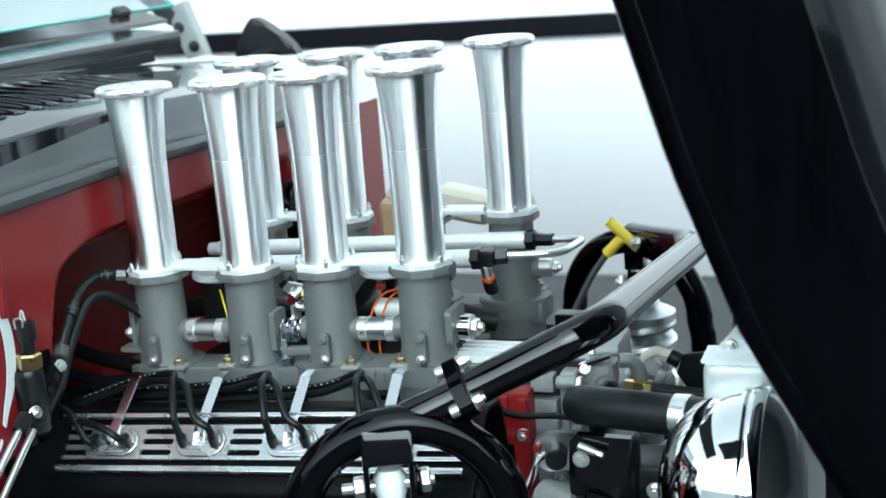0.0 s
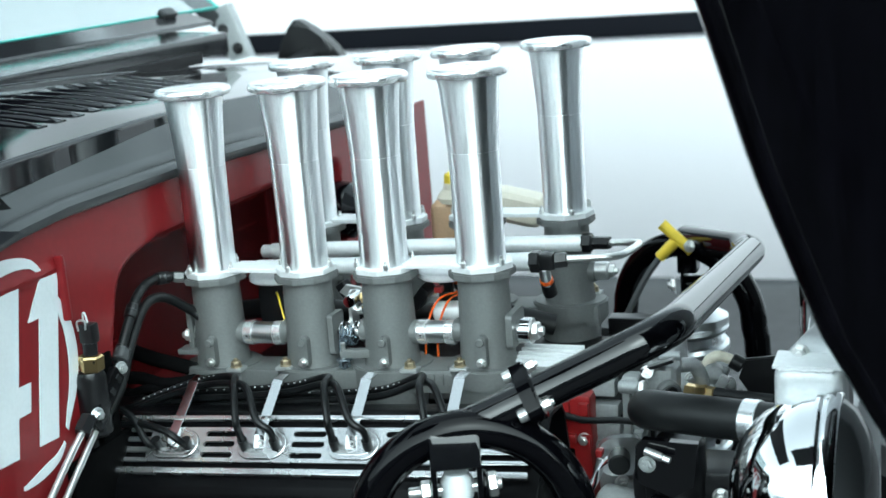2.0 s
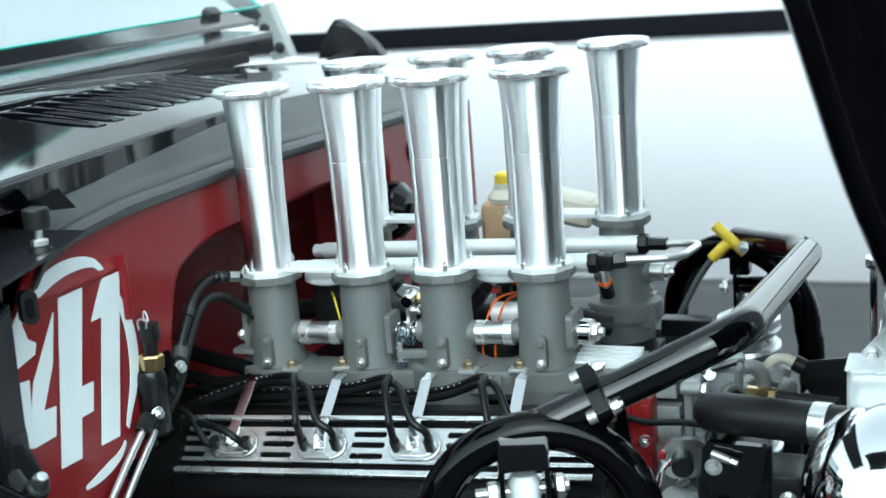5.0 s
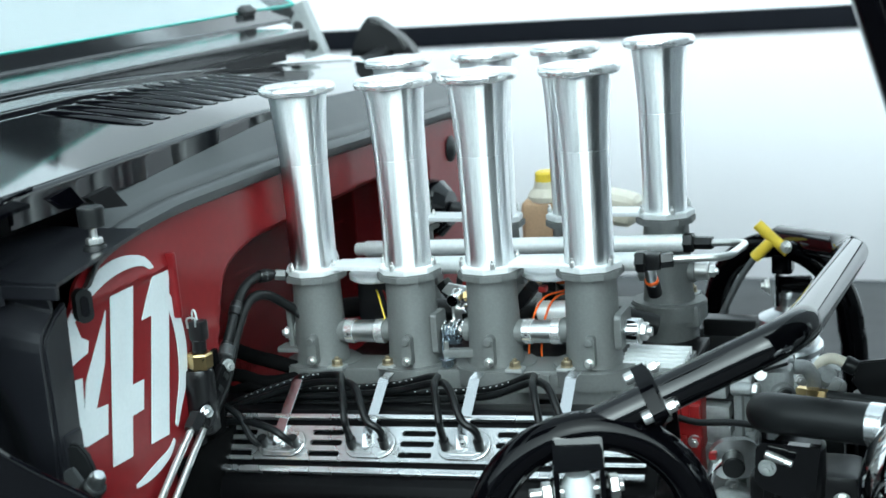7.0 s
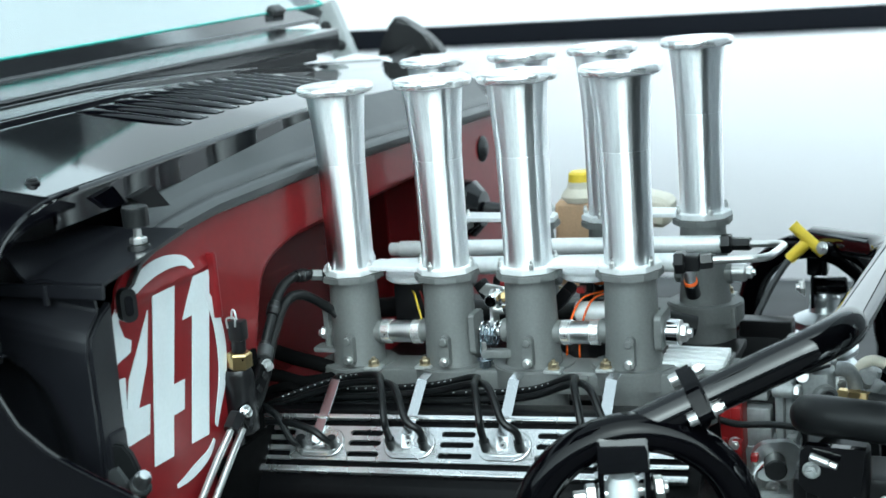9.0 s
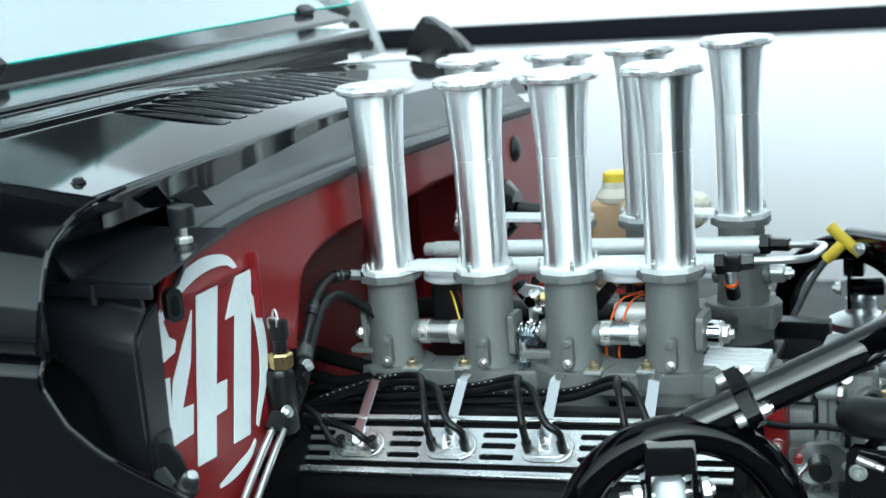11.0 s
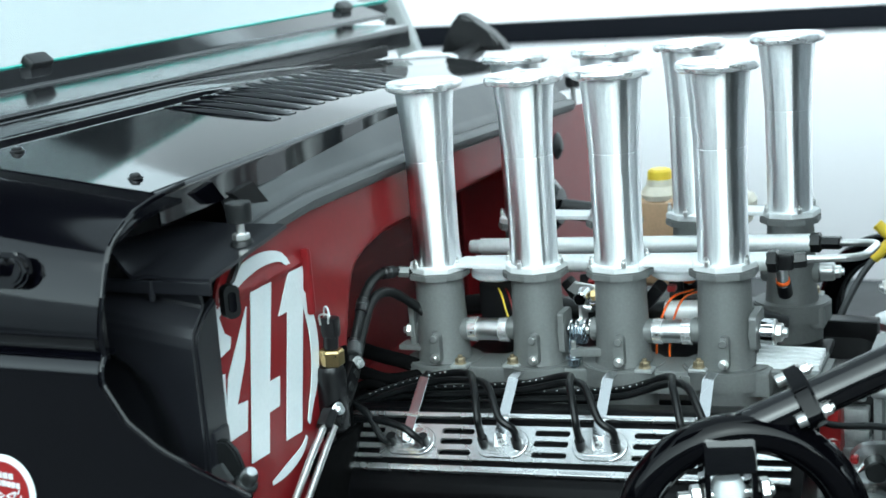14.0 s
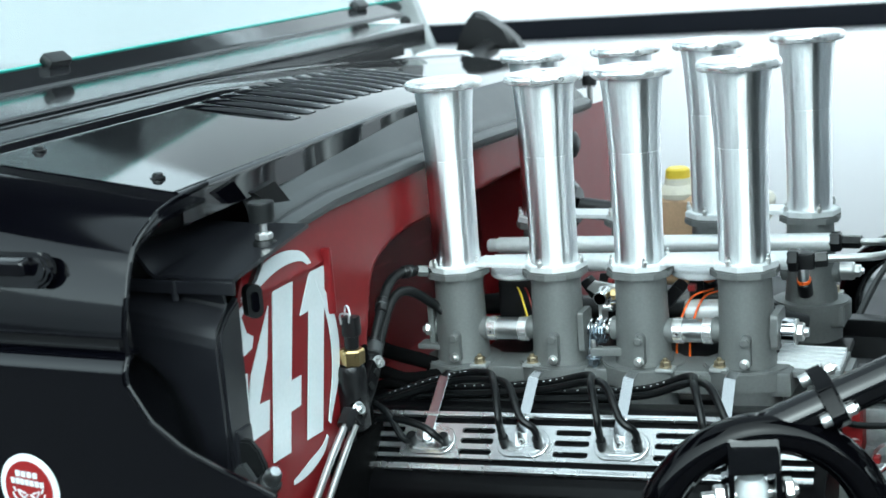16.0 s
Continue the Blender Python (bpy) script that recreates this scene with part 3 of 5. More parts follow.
part("ledge", sheet(liner_top, 48, 60, 0.004), LINER_BLACK, liner)
part("ledge_lip", block((0.20, 0.005, 0.013), (-0.222, -0.4615, 1.3035), 0.002), LINER_BLACK, liner)
part("lip_tab", block((0.005, 0.006, 0.020), (-0.186, -0.4635, 1.300), 0.002), LINER_BLACK, liner)
BOX = [(-0.468, 1.08), (-0.470, 1.16), (-0.470, 1.248), (-0.4685, 1.257), (-0.4655, 1.264), (-0.460, 1.2695), (-0.449, 1.279), (-0.4465, 1.284), (-0.4475, 1.290), (-0.452, 1.300)]


def liner_box(u, v):
    f = v * (len(BOX) - 1)
    k = min(int(f), len(BOX) - 2)
    y, z = Vector(BOX[k]).lerp(Vector(BOX[k + 1]), f - k)
    # a soft hollow, shaped to imitate a dark reflection at its lower rear
    arch = float(np.interp(z, (1.08, 1.12, 1.15, 1.18, 1.205, 1.22, 1.23, 1.24), (0.018, 0.019, 0.024, 0.032, 0.046, 0.068, 0.098, 0.20)))
    x = -0.142 - 0.196 * u
    dent = 0.024 * step01((0.006 + 0.196 * u - arch) / 0.055)
    return x - 0.10 * max(0.0, 1.16 - z), y + dent, z + 0.14 * 0.20 * u * step01((z - 1.15) / 0.08) * step01((1.31 - z) / 0.03)


part("box", sheet(liner_box, 60, 140, 0.004), LINER_BLACK, liner)
# lighter satin tone paints the light on this up-facing facet
part("facet", plate([(-0.152, 1.128), (-0.131, 1.136), (-0.108, 1.104), (-0.125, 1.104)], 0.004, Matrix(((1, 0, 0, 0), (0, 0, -1, -0.463), (0, 1, 0, 0), (0, 0, 0, 1))), 0.001), SATIN_BLACK, liner)
part("box_end", plate([(-0.469, 1.09), (-0.436, 1.09), (-0.429, 1.285), (-0.448, 1.276), (-0.466, 1.260), (-0.469, 1.25)], 0.008, Matrix(((0, 0, 1, -0.148), (1, 0, 0, 0), (0, 1, 0, 0), (0, 0, 0, 1))), 0.002), LINER_BLACK, liner)
part("rib", block((0.010, 0.026, 0.06), (-0.142, -0.449, 1.135), 0.003), LINER_BLACK, liner)
part("back_panel", block((0.24, 0.012, 0.30), (-0.30, -0.425, 1.15), 0.004), WRINKLE_BLACK, liner)
part("flap", plate([(-0.142, 1.154), (-0.134, 1.157), (-0.126, 1.156), (-0.118, 1.147), (-0.113, 1.134), (-0.111, 1.118), (-0.135, 1.114), (-0.150, 1.124), (-0.163, 1.137)], 0.006, Matrix(((1, 0, 0, 0), (0, 0, -1, -0.455), (0, 1, 0, 0), (0, 0, 0, 1))), 0.002), RUBBER, liner)
bm = plate(rounded(0.017, 0.033, 0.0075), 0.010, Matrix.Translation((-0.149, -0.398, 1.274)) @ pose(0, 0, 0, 90, 0, 62))
part("eyelet", bm, RUBBER, liner)
part("eyelet_hole", plate(rounded(0.008, 0.020, 0.0039), 0.011, Matrix.Translation((-0.1485, -0.399, 1.274)) @ pose(0, 0, 0, 90, 0, 62)), GLOSS_BLACK, liner)
# black wedge painted in for the shaded gap under the cowl lip
part("gap_wedge", plate([(0.0, 0.012), (0.040, 0.016), (0.066, -0.010), (0.024, -0.004)], 0.008, Matrix.Translation((-0.176, -0.340, 1.354)) @ pose(0, 0, 0, 90, 0, 90)), WRINKLE_BLACK, liner)
buffer_stop = thing("rubber_buffer", "grey rubber bonnet buffer on a threaded stud", "buffer", at=(-0.14, -0.375, 1.33))
part("boss", lathe([(0.013, 0), (0.0115, 0.008), (0.010, 0.0105), (0, 0.0105)], (-0.14, -0.375, 1.3175), seg=24), RUBBER, buffer_stop)
part("cap", lathe([(0.0095, 0), (0.0125, 0.001), (0.013, 0.018), (0.012, 0.020), (0, 0.020)], (-0.14, -0.375, 1.345), seg=20), RUBBER, buffer_stop)
part("stud", rod((-0.14, -0.375, 1.321), (-0.14, -0.375, 1.346), 0.004), ZINC, buffer_stop)
part("nut", rod((-0.14, -0.375, 1.328), (-0.14, -0.375, 1.335), 0.0085, 6), ZINC, buffer_stop)
peg = thing("fixing_peg", "dull metal fixing peg", "peg", at=(-0.085, -0.494, 1.13))
part("shank", rod((-0.098, -0.49, 1.122), (-0.085, -0.494, 1.135), 0.011), RUBBER, peg)
part("tip", lathe([(0.0078, 0), (0.0078, 0.012), (0.005, 0.017), (0, 0.018)], (-0.088, -0.493, 1.133), (0.45, -0.15, 0.6), 16), SATIN_ALU, peg)
far_buffer = thing("rubber_buffer", "grey rubber bonnet buffer on a threaded stud", "buffer", at=(-0.195, 0.83, 1.26))
part("cap", lathe([(0.011, 0), (0.013, 0.001), (0.013, 0.018), (0, 0.020)], (-0.205, 0.83, 1.315), seg=16), PLASTIC_BLACK, far_buffer)
part("stud", rod((-0.205, 0.83, 1.25), (-0.205, 0.83, 1.317), 0.005), ZINC, far_buffer)
# black blocks added to stop light leaking through under the cowl
part("cowl_filler", block((0.22, 1.30, 0.30), (-0.405, 0.225, 1.16), 0.01), WRINKLE_BLACK, body)
part("cowl_filler_end", block((0.26, 0.30, 0.085), (-0.375, -0.33, 1.322), 0.01), WRINKLE_BLACK, body)
part("grommet", lathe([(0.02, 0), (0.022, 0.006), (0.012, 0.012), (0, 0.012)], (-0.184, 0.655, 1.24), (1, 0, 0), 20), RUBBER, body)

# ---- the raised bonnet at the front ----
bonnet = thing("raised_bonnet", "gloss black bonnet tilted forward and open", "bonnet", at=(0.75, 0.2, 1.0))
SKIRT = [(0.0, 0.020), (0.004, 0.004), (0.016, -0.004), (0.022, -0.002), (0.055, -0.010), (0.11, -0.010), (0.138, -0.006), (0.152, 0.004), (0.166, 0.028), (0.180, 0.060), (0.192, 0.10)]


def bonnet_edge(z):
    return float(np.interp(z, (0.95, 1.135, 1.265, 1.394, 1.525, 2.1), (0.84, 0.723, 0.65, 0.601, 0.562, 0.41)))


def bonnet_skirt(u, v):
    z = 0.95 + 1.15 * u
    dx, dy = along(SKIRT, v)
    return bonnet_edge(z) + dx, -0.39 + dy, z


def bonnet_top(u, v):
    z = 0.95 + 1.15 * u
    return bonnet_edge(z) + 0.192 + 0.02 * math.sin(math.pi * v), -0.29 + 1.02 * v, z


part("skirt", sheet(bonnet_skirt, 40, 48, 0.002), BONNET_BLACK, bonnet)
part("outer_skin", sheet(bonnet_top, 30, 20, 0.002), GLOSS_BLACK, bonnet)


# pale sheet added inside the bonnet to lighten its reflection in the trumpets
def bonnet_reflector(u, v):
    x, y, z = bonnet_top(u, 0.3 + 0.66 * v)
    return x - 0.012, y, z


part("inner_reflector", sheet(bonnet_reflector, 20, 12, -0.003), FAR_PALE, bonnet, "pale sheet added inside the bonnet, lightens the trumpets' reflections")

for x, y in ((0.45, -0.50), (0.45, 0.90), (-2.0, -0.50), (-2.0, 0.90)):
    tyre = part("wheel", lathe([(0.22, -0.12), (0.34, -0.13), (0.375, -0.10), (0.38, 0), (0.375, 0.10), (0.34, 0.13), (0.22, 0.12)], (x, y, 0.385), (0, 1, 0), 40, closed=False), RUBBER, body)
    part("rim", lathe([(0.0, 0.02), (0.10, 0.03), (0.20, -0.02), (0.225, -0.11), (0.225, 0.11), (0.10, 0.05), (0.0, 0.05)], (x, y, 0.385), (0, 1, 0), 40, closed=False), SATIN_ALU, tyre)


# ---- the engine ----
def base_z(x):
    return 1.1925 + 0.035 * x


FRONT_X, FRONT_Y = (-0.136, -0.006, 0.101, 0.225), 0.057
REAR_X, REAR_Y = (-0.118, 0.013, 0.127, 0.254), 0.330

# intake trumpet, built about the middle of its foot
trumpet = thing("intake_trumpet", "polished aluminium intake trumpet with a scalloped lid", "intake trumpet", "eight intake trumpets")
outer = [(0.0292, 0.006), (0.0290, 0.02), (0.0293, 0.09), (0.0299, 0.1395), (0.0295, 0.1400), (0.0297, 0.1412), (0.0308, 0.160), (0.0325, 0.185), (0.0343, 0.207), (0.0356, 0.220), (0.0372, 0.2285)]
inner = [(0.0345, 0.2300), (0.0315, 0.218), (0.0290, 0.19), (0.0265, 0.14), (0.0265, 0.006)]
tube_bm = lathe(outer + inner, seg=288, closed=False)
for v in tube_bm.verts:
    # ripples a few hundredths of a millimetre deep, added to streak the reflections
    a = math.atan2(v.co.y, v.co.x)
    w = 1 + 0.0020 * math.sin(7 * a + 0.6) + 0.0017 * math.sin(13 * a + 2.1) + 0.0010 * math.sin(23 * a + 4.0)
    w += 0.0005 * math.sin(41 * a + 1.0) + 0.00028 * math.sin(67 * a + 3.0)
    v.co.x, v.co.y = v.co.x * w, v.co.y * w
part("tube", tube_bm, TURNED, trumpet, local=True)
lip = [(0.0360, 0.2262), (0.0430, 0.2256), (0.0462, 0.2272), (0.0476, 0.2305), (0.0472, 0.2342), (0.0455, 0.2364), (0.0430, 0.2374), (0.0200, 0.2382), (0.0045, 0.2386), (0.0040, 0.2376), (0.0, 0.2374)]
lip_bm = lathe(lip, seg=96, closed=False)
for v in lip_bm.verts:
    a, r = math.atan2(v.co.y, v.co.x), math.hypot(v.co.x, v.co.y)
    if r > 0.04:
        notch = max(0.0, math.cos(8 * a)) ** 8
        w = 1 + 0.0015 * math.sin(5 * a + 1) - 0.006 * notch
        v.co.x, v.co.y = v.co.x * w, v.co.y * w
        if v.co.z < 0.231:
            v.co.z += 0.0012 * notch - 0.0005 * math.sin(5 * a)
part("cap", lip_bm, CAP_ALU, trumpet, "bright scalloped lid", local=True)
part("cap_screw", lathe([(0.0036, 0.2376), (0.0030, 0.2390), (0, 0.2388)], seg=12), PLASTIC_BLACK, trumpet, local=True)
foot = plate([(0.039 * math.cos(a) * (1.0 if k % 2 else 0.97), 0.039 * math.sin(a)) for k, a in enumerate([radians(22.5 + 45 * q) for q in range(8)])], 0.007, Matrix.Translation((0, 0, 0.0005)), 0.001)
part("foot", foot, RAW_ALU, trumpet, local=True)
for sx, sy in ((1, 1), (-1, 1), (1, -1), (-1, -1)):
    bm = lathe([(0.0032, 0), (0.0032, 0.006), (0.002, 0.0075), (0.0018, 0.011), (0, 0.011)], (0.0262 * sx, 0.0225 * sy, 0.007), seg=10)
    part("foot_screw", bm, ZINC, trumpet, local=True)

# intake manifold, which carries the throttle bodies
MAN = Vector((0.05, 0.19, 1.0))
manifold = thing("intake_manifold", "grey cast aluminium intake manifold with eight throttle bodies", "manifold", at=MAN)


def throttle_body(side):
    """A throttle body about the middle of its top; side tells where its gold stud nut sits."""
    body_bm = lathe([(0.030, -0.004), (0.0308, -0.03), (0.0318, -0.07), (0.0328, -0.10), (0.0345, -0.116)], seg=40)
    t = link("throttle_body", body_bm, CAST)
    t.parent = manifold
    t["label"] = "grey cast throttle body"
    top_out = [(0.0400 * math.cos(radians(a)), 0.0400 * math.sin(radians(a))) for a in (20, 52, 90, 128, 160, 200, 232, 270, 308, 340)]
    part("top_flange", plate(top_out, 0.0085, Matrix.Translation((0, 0, -0.0085)), 0.0015), CAST, t, local=True)
    low = [(0.049 * math.cos(radians(a)) * (1.05 if abs(math.cos(radians(a))) > 0.7 else 0.92), 0.045 * math.sin(radians(a))) for a in range(0, 360, 15)]
    part("lower_flange", plate(low, 0.024, Matrix.Translation((0, 0, -0.1400)), 0.002), CAST, t, local=True)
    part("runner", lathe([(0.041, -0.128), (0.040, -0.15), (0.039, -0.19)], seg=32), CAST, t, local=True)
    for s in (-1, 1):
        part("shaft_boss", rod((s * 0.022, 0, -0.078), (s * 0.039, 0, -0.078), 0.0145, 20), CAST, t, local=True)
    arm_m = Matrix.Translation((0.006, -0.0325, -0.093)) @ pose(0, 0, 0, 90, 0, 0)
    part("idle_arm", plate(rounded(0.0125, 0.040, 0.006), 0.010, arm_m, 0.001), CAST, t, local=True)
    part("arm_screw", lathe([(0.0052, 0), (0.0052, 0.003), (0.004, 0.004), (0, 0.004)], (0.006, -0.0425, -0.080), (0, -1, 0), 14), CAST, t, local=True)
    part("arm_nut", lathe([(0.0058, 0), (0.0058, 0.003), (0.003, 0.0035), (0.003, 0.009), (0, 0.009)], (0.006, -0.0425, -0.105), (0, -1, 0.1), 12), ZINC, t, "bright plated nut", local=True)
    x = 0.030 * side + 0.004
    part("stud_pad", block((0.022, 0.018, 0.005), (x, -0.030, -0.1165), 0.002), CAST_LIGHT, t, local=True)
    bm = rod((x, -0.030, -0.1145), (x, -0.030, -0.1125), 0.0075, 16)
    rod((x, -0.030, -0.1130), (x, -0.030, -0.1065), 0.0064, 6, bm)
    rod((x, -0.030, -0.109), (x, -0.030, -0.103), 0.0028, 10, bm)
    part("stud_nut", bm, PASSIVATED, t, "gold passivated stud nut", local=True)
    return t


kinds = {1: throttle_body(1), -1: throttle_body(-1)}
used = set()
rows = [(x, FRONT_Y, 0) for x in FRONT_X] + [(x, REAR_Y, 180) for x in REAR_X]
for k, (x, y, turn) in enumerate(rows):
    side = 1 if k % 2 == 0 else -1
    m = Matrix.Translation(-MAN) @ pose(x, y, base_z(x), 0, 0, turn)
    if side in used:
        copy_thing(kinds[side], m)
    else:
        kinds[side].matrix_basis = m
        used.add(side)
    if k == 0:
        trumpet.matrix_basis = pose(x, y, base_z(x), 0, 0, 20)
    else:
        copy_thing(trumpet, pose(x, y, base_z(x), 0, 0, turn + 37 * k))

# bridge bars joining the feet of each pair, and the plenum discs under them
for a, b, y in ((0, 1, FRONT_Y), (2, 3, FRONT_Y), (0, 1, REAR_Y), (2, 3, REAR_Y)):
    xs = FRONT_X if y == FRONT_Y else REAR_X
    x0, x1 = xs[a] + 0.034, xs[b] - 0.034
    zc = base_z((x0 + x1) / 2)
    solid("bridge_bar", block((x1 - x0 + 0.012, 0.040, 0.006), ((x0 + x1) / 2, y + 0.004, zc + 0.0055), 0.0015), RAW_ALU, "bright flat bar joining two trumpet feet", "bar", "trumpet bridge bars")
    if y == FRONT_Y:
        bm = lathe([(0, 0), (0.032, 0), (0.036, 0.003), (0.036, 0.009), (0.033, 0.011), (0, 0.011)], ((x0 + x1) / 2, y + 0.045, zc - 0.022), seg=32)
        solid("throttle_cover_disc", bm, RAW_ALU, "pale aluminium disc between the trumpets", "disc")

# throttle shafts and couplers
shafts = thing("throttle_shaft", "plated throttle shaft couplers between the bodies", "throttle linkage", at=(0.05, 0.05, 1.11))
for a, b in ((0, 1), (2, 3)):
    x0, x1 = FRONT_X[a] + 0.039, FRONT_X[b] - 0.039
    z = base_z((x0 + x1) / 2) - 0.080
    d = x1 - x0
    part("sleeve", lathe([(0.0130, 0.004), (0.0140, 0.005), (0.0140, d - 0.005), (0.0130, d - 0.004)], (x0, FRONT_Y, z), (1, 0, 0.03), 28), SATIN_ALU, shafts)
    part("collar", lathe([(0.0135, -0.001), (0.0155, 0.0), (0.0155, 0.011), (0.0135, 0.012)], (x0, FRONT_Y, z), (1, 0, 0.03), 28), CAP_ALU, shafts, "bright split collar")
    part("collar", lathe([(0.0135, d - 0.012), (0.0155, d - 0.011), (0.0155, d), (0.0135, d + 0.001)], (x0, FRONT_Y, z), (1, 0, 0.03), 28), CAP_ALU, shafts, "bright split collar")
    part("collar_screw", rod((x0 + 0.006, FRONT_Y - 0.0145, z), (x0 + 0.006, FRONT_Y - 0.0162, z), 0.0016, 8), PLASTIC_BLACK, shafts)
xe = FRONT_X[3] + 0.036
z = base_z(xe) - 0.078
part("end_plate", plate(rounded(0.05, 0.042, 0.006), 0.008, Matrix.Translation((xe - 0.004, FRONT_Y, z + 0.004)) @ pose(0, 0, 0, 90, 0, 90), 0.001), CAST, shafts)
part("end_bush", rod((xe + 0.003, FRONT_Y, z), (xe + 0.022, FRONT_Y, z), 0.0155, 24), CHROME, shafts)
hexbolt("end_nut", (xe + 0.022, FRONT_Y, z), (1, 0, 0), 0.0112, shafts, ZINC, 0.008)
xr = REAR_X[3] + 0.036
part("far_end_bush", rod((xr, REAR_Y, base_z(xr) - 0.078), (xr + 0.020, REAR_Y, base_z(xr) - 0.078), 0.0125, 24), ZINC, shafts)
hexbolt("far_end_nut", (xr + 0.020, REAR_Y, base_z(xr) - 0.078), (1, 0, 0), 0.0085, shafts, ZINC, 0.008)
# linkage between the middle pair
xm, z = (FRONT_X[1] + FRONT_X[2]) / 2, base_z(0.05) - 0.078
link_thing = thing("throttle_link", "plated throttle levers and ball joints", "linkage", at=(xm, FRONT_Y, z))
part("side_plate", plate(rounded(0.034, 0.050, 0.004), 0.007, Matrix.Translation((FRONT_X[1] + 0.032, FRONT_Y - 0.004, z)) @ pose(0, 0, 0, 90, 0, 90), 0.001), CAST, link_thing)
part("shaft", rod((FRONT_X[1] + 0.036, FRONT_Y, z), (FRONT_X[2] - 0.034, FRONT_Y, z), 0.006), ZINC, link_thing)
for k, dx in enumerate((0.041, 0.050, 0.060, 0.067)):
    part("washer", rod((FRONT_X[1] + dx, FRONT_Y - 0.002, z + 0.002 * k), (FRONT_X[1] + dx + 0.004, FRONT_Y - 0.002, z + 0.002 * k), 0.0125 - 0.001 * k, 20), CHROME, link_thing)
part("lever", plate(rounded(0.016, 0.06, 0.007), 0.004, Matrix.Translation((xm, FRONT_Y + 0.010, z + 0.020)) @ pose(0, 0, 0, 90, 0, 80)), ZINC, link_thing)
part("ball_joint", lathe([(0, -0.007), (0.005, -0.006), (0.0075, 0), (0.005, 0.006), (0, 0.007)], (xm - 0.004, FRONT_Y + 0.03, z + 0.034), (1, 0.3, 0.3), 16), CHROME, link_thing)
part("ball_joint", lathe([(0, -0.007), (0.005, -0.006), (0.0075, 0), (0.005, 0.006), (0, 0.007)], (xm + 0.010, FRONT_Y + 0.02, z + 0.022), (1, 0.3, 0.3), 16), CHROME, link_thing)
part("adjuster", block((0.016, 0.012, 0.016), (xm - 0.002, FRONT_Y - 0.014, z - 0.026), 0.003), CHROME, link_thing)
part("adjuster_cap", rod((xm - 0.002, FRONT_Y - 0.014, z - 0.040), (xm - 0.002, FRONT_Y - 0.014, z - 0.030), 0.006, 6), ZINC, link_thing)
part("crank", plate([(0, 0.006), (0.010, 0.016), (0.034, 0.012), (0.052, 0.020), (0.056, 0.010), (0.040, -0.002), (0.016, -0.004)], 0.005, Matrix.Translation((FRONT_X[1] + 0.030, FRONT_Y + 0.03, z + 0.036)) @ pose(0, 0, 0, 90, 0, 0), 0.001), ZINC, link_thing)
part("crank_bush", rod((FRONT_X[1] + 0.056, FRONT_Y + 0.022, z + 0.040), (FRONT_X[1] + 0.056, FRONT_Y - 0.004, z + 0.038), 0.0085, 16), CHROME, link_thing)
part("crank_nut", rod((FRONT_X[1] + 0.066, FRONT_Y + 0.012, z + 0.040), (FRONT_X[1] + 0.074, FRONT_Y + 0.012, z + 0.041), 0.0070, 6), BRASS, link_thing)
coil_pts = [(FRONT_X[1] + 0.044 + 0.018 * q / 44, FRONT_Y - 0.006 + 0.0115 * math.cos(q * 0.7), z - 0.004 + 0.0115 * math.sin(q * 0.7)) for q in range(45)]
part("return_spring", tube(coil_pts, 0.0013, 6, smooth=False), BLUED, link_thing, "blued return spring")
part("stop_arm", block((0.040, 0.012, 0.011), (FRONT_X[2] - 0.040, FRONT_Y - 0.020, z - 0.022), 0.003, TILT(0, -4, 0)), CAST, link_thing)
part("stop_screw", rod((FRONT_X[2] - 0.056, FRONT_Y - 0.022, z - 0.036), (FRONT_X[2] - 0.056, FRONT_Y - 0.022, z - 0.008), 0.0030, 10), ZINC, link_thing)
hexbolt("stop_nut", (FRONT_X[2] - 0.056, FRONT_Y - 0.022, z - 0.030), (0, 0, -1), 0.0075, link_thing, BLUED, 0.010)
part("spring_tail", tube([(FRONT_X[1] + 0.045, FRONT_Y - 0.017, z - 0.006), (FRONT_X[1] + 0.046, FRONT_Y - 0.020, z - 0.024), (FRONT_X[1] + 0.056, FRONT_Y - 0.022, z - 0.034)], 0.0013, 6), BLUED, link_thing)
# stop bracket on the first body
first = thing("cable_stop", "cast stop bracket on the rear throttle body", "bracket", at=(-0.17, 0.05, 1.11))
part("upright", block((0.008, 0.02, 0.055), (FRONT_X[0] - 0.036, FRONT_Y - 0.006, 1.118), 0.002), CAST, first)
part("shelf", block((0.035, 0.024, 0.007), (FRONT_X[0] - 0.036, FRONT_Y - 0.012, 1.088), 0.002), CAST, first)
hexbolt("nut", (FRONT_X[0] - 0.040, FRONT_Y - 0.01, 1.108), (-1, -0.3, 0), 0.008, first)

# rails below the bodies, with raised cast blocks on the side
part("front_runner_rail", block((0.46, 0.058, 0.030), (0.05, FRONT_Y, 1.060), 0.005, TILT(0, -2, 0)), CAST, manifold)
part("rear_runner_rail", block((0.46, 0.058, 0.030), (0.07, REAR_Y, 1.060), 0.005, TILT(0, -2, 0)), CAST, manifold)
# black in place of cast grey, painting the shade between the throttle bodies
part("valley_plate", block((0.50, 0.26, 0.012), (0.06, 0.195, 1.02), 0.004, TILT(0, -2, 0)), WRINKLE_BLACK, manifold)
for k in range(4):
    part("cast_block", block((0.008, 0.004, 0.014), (0.150 + 0.0115 * k, FRONT_Y - 0.030, 1.068), 0.0015), CAST, manifold)
rib = thing("ribbed_plate", "pale ribbed aluminium cover plate", "cover plate", at=(0.30, 0.10, 1.07))
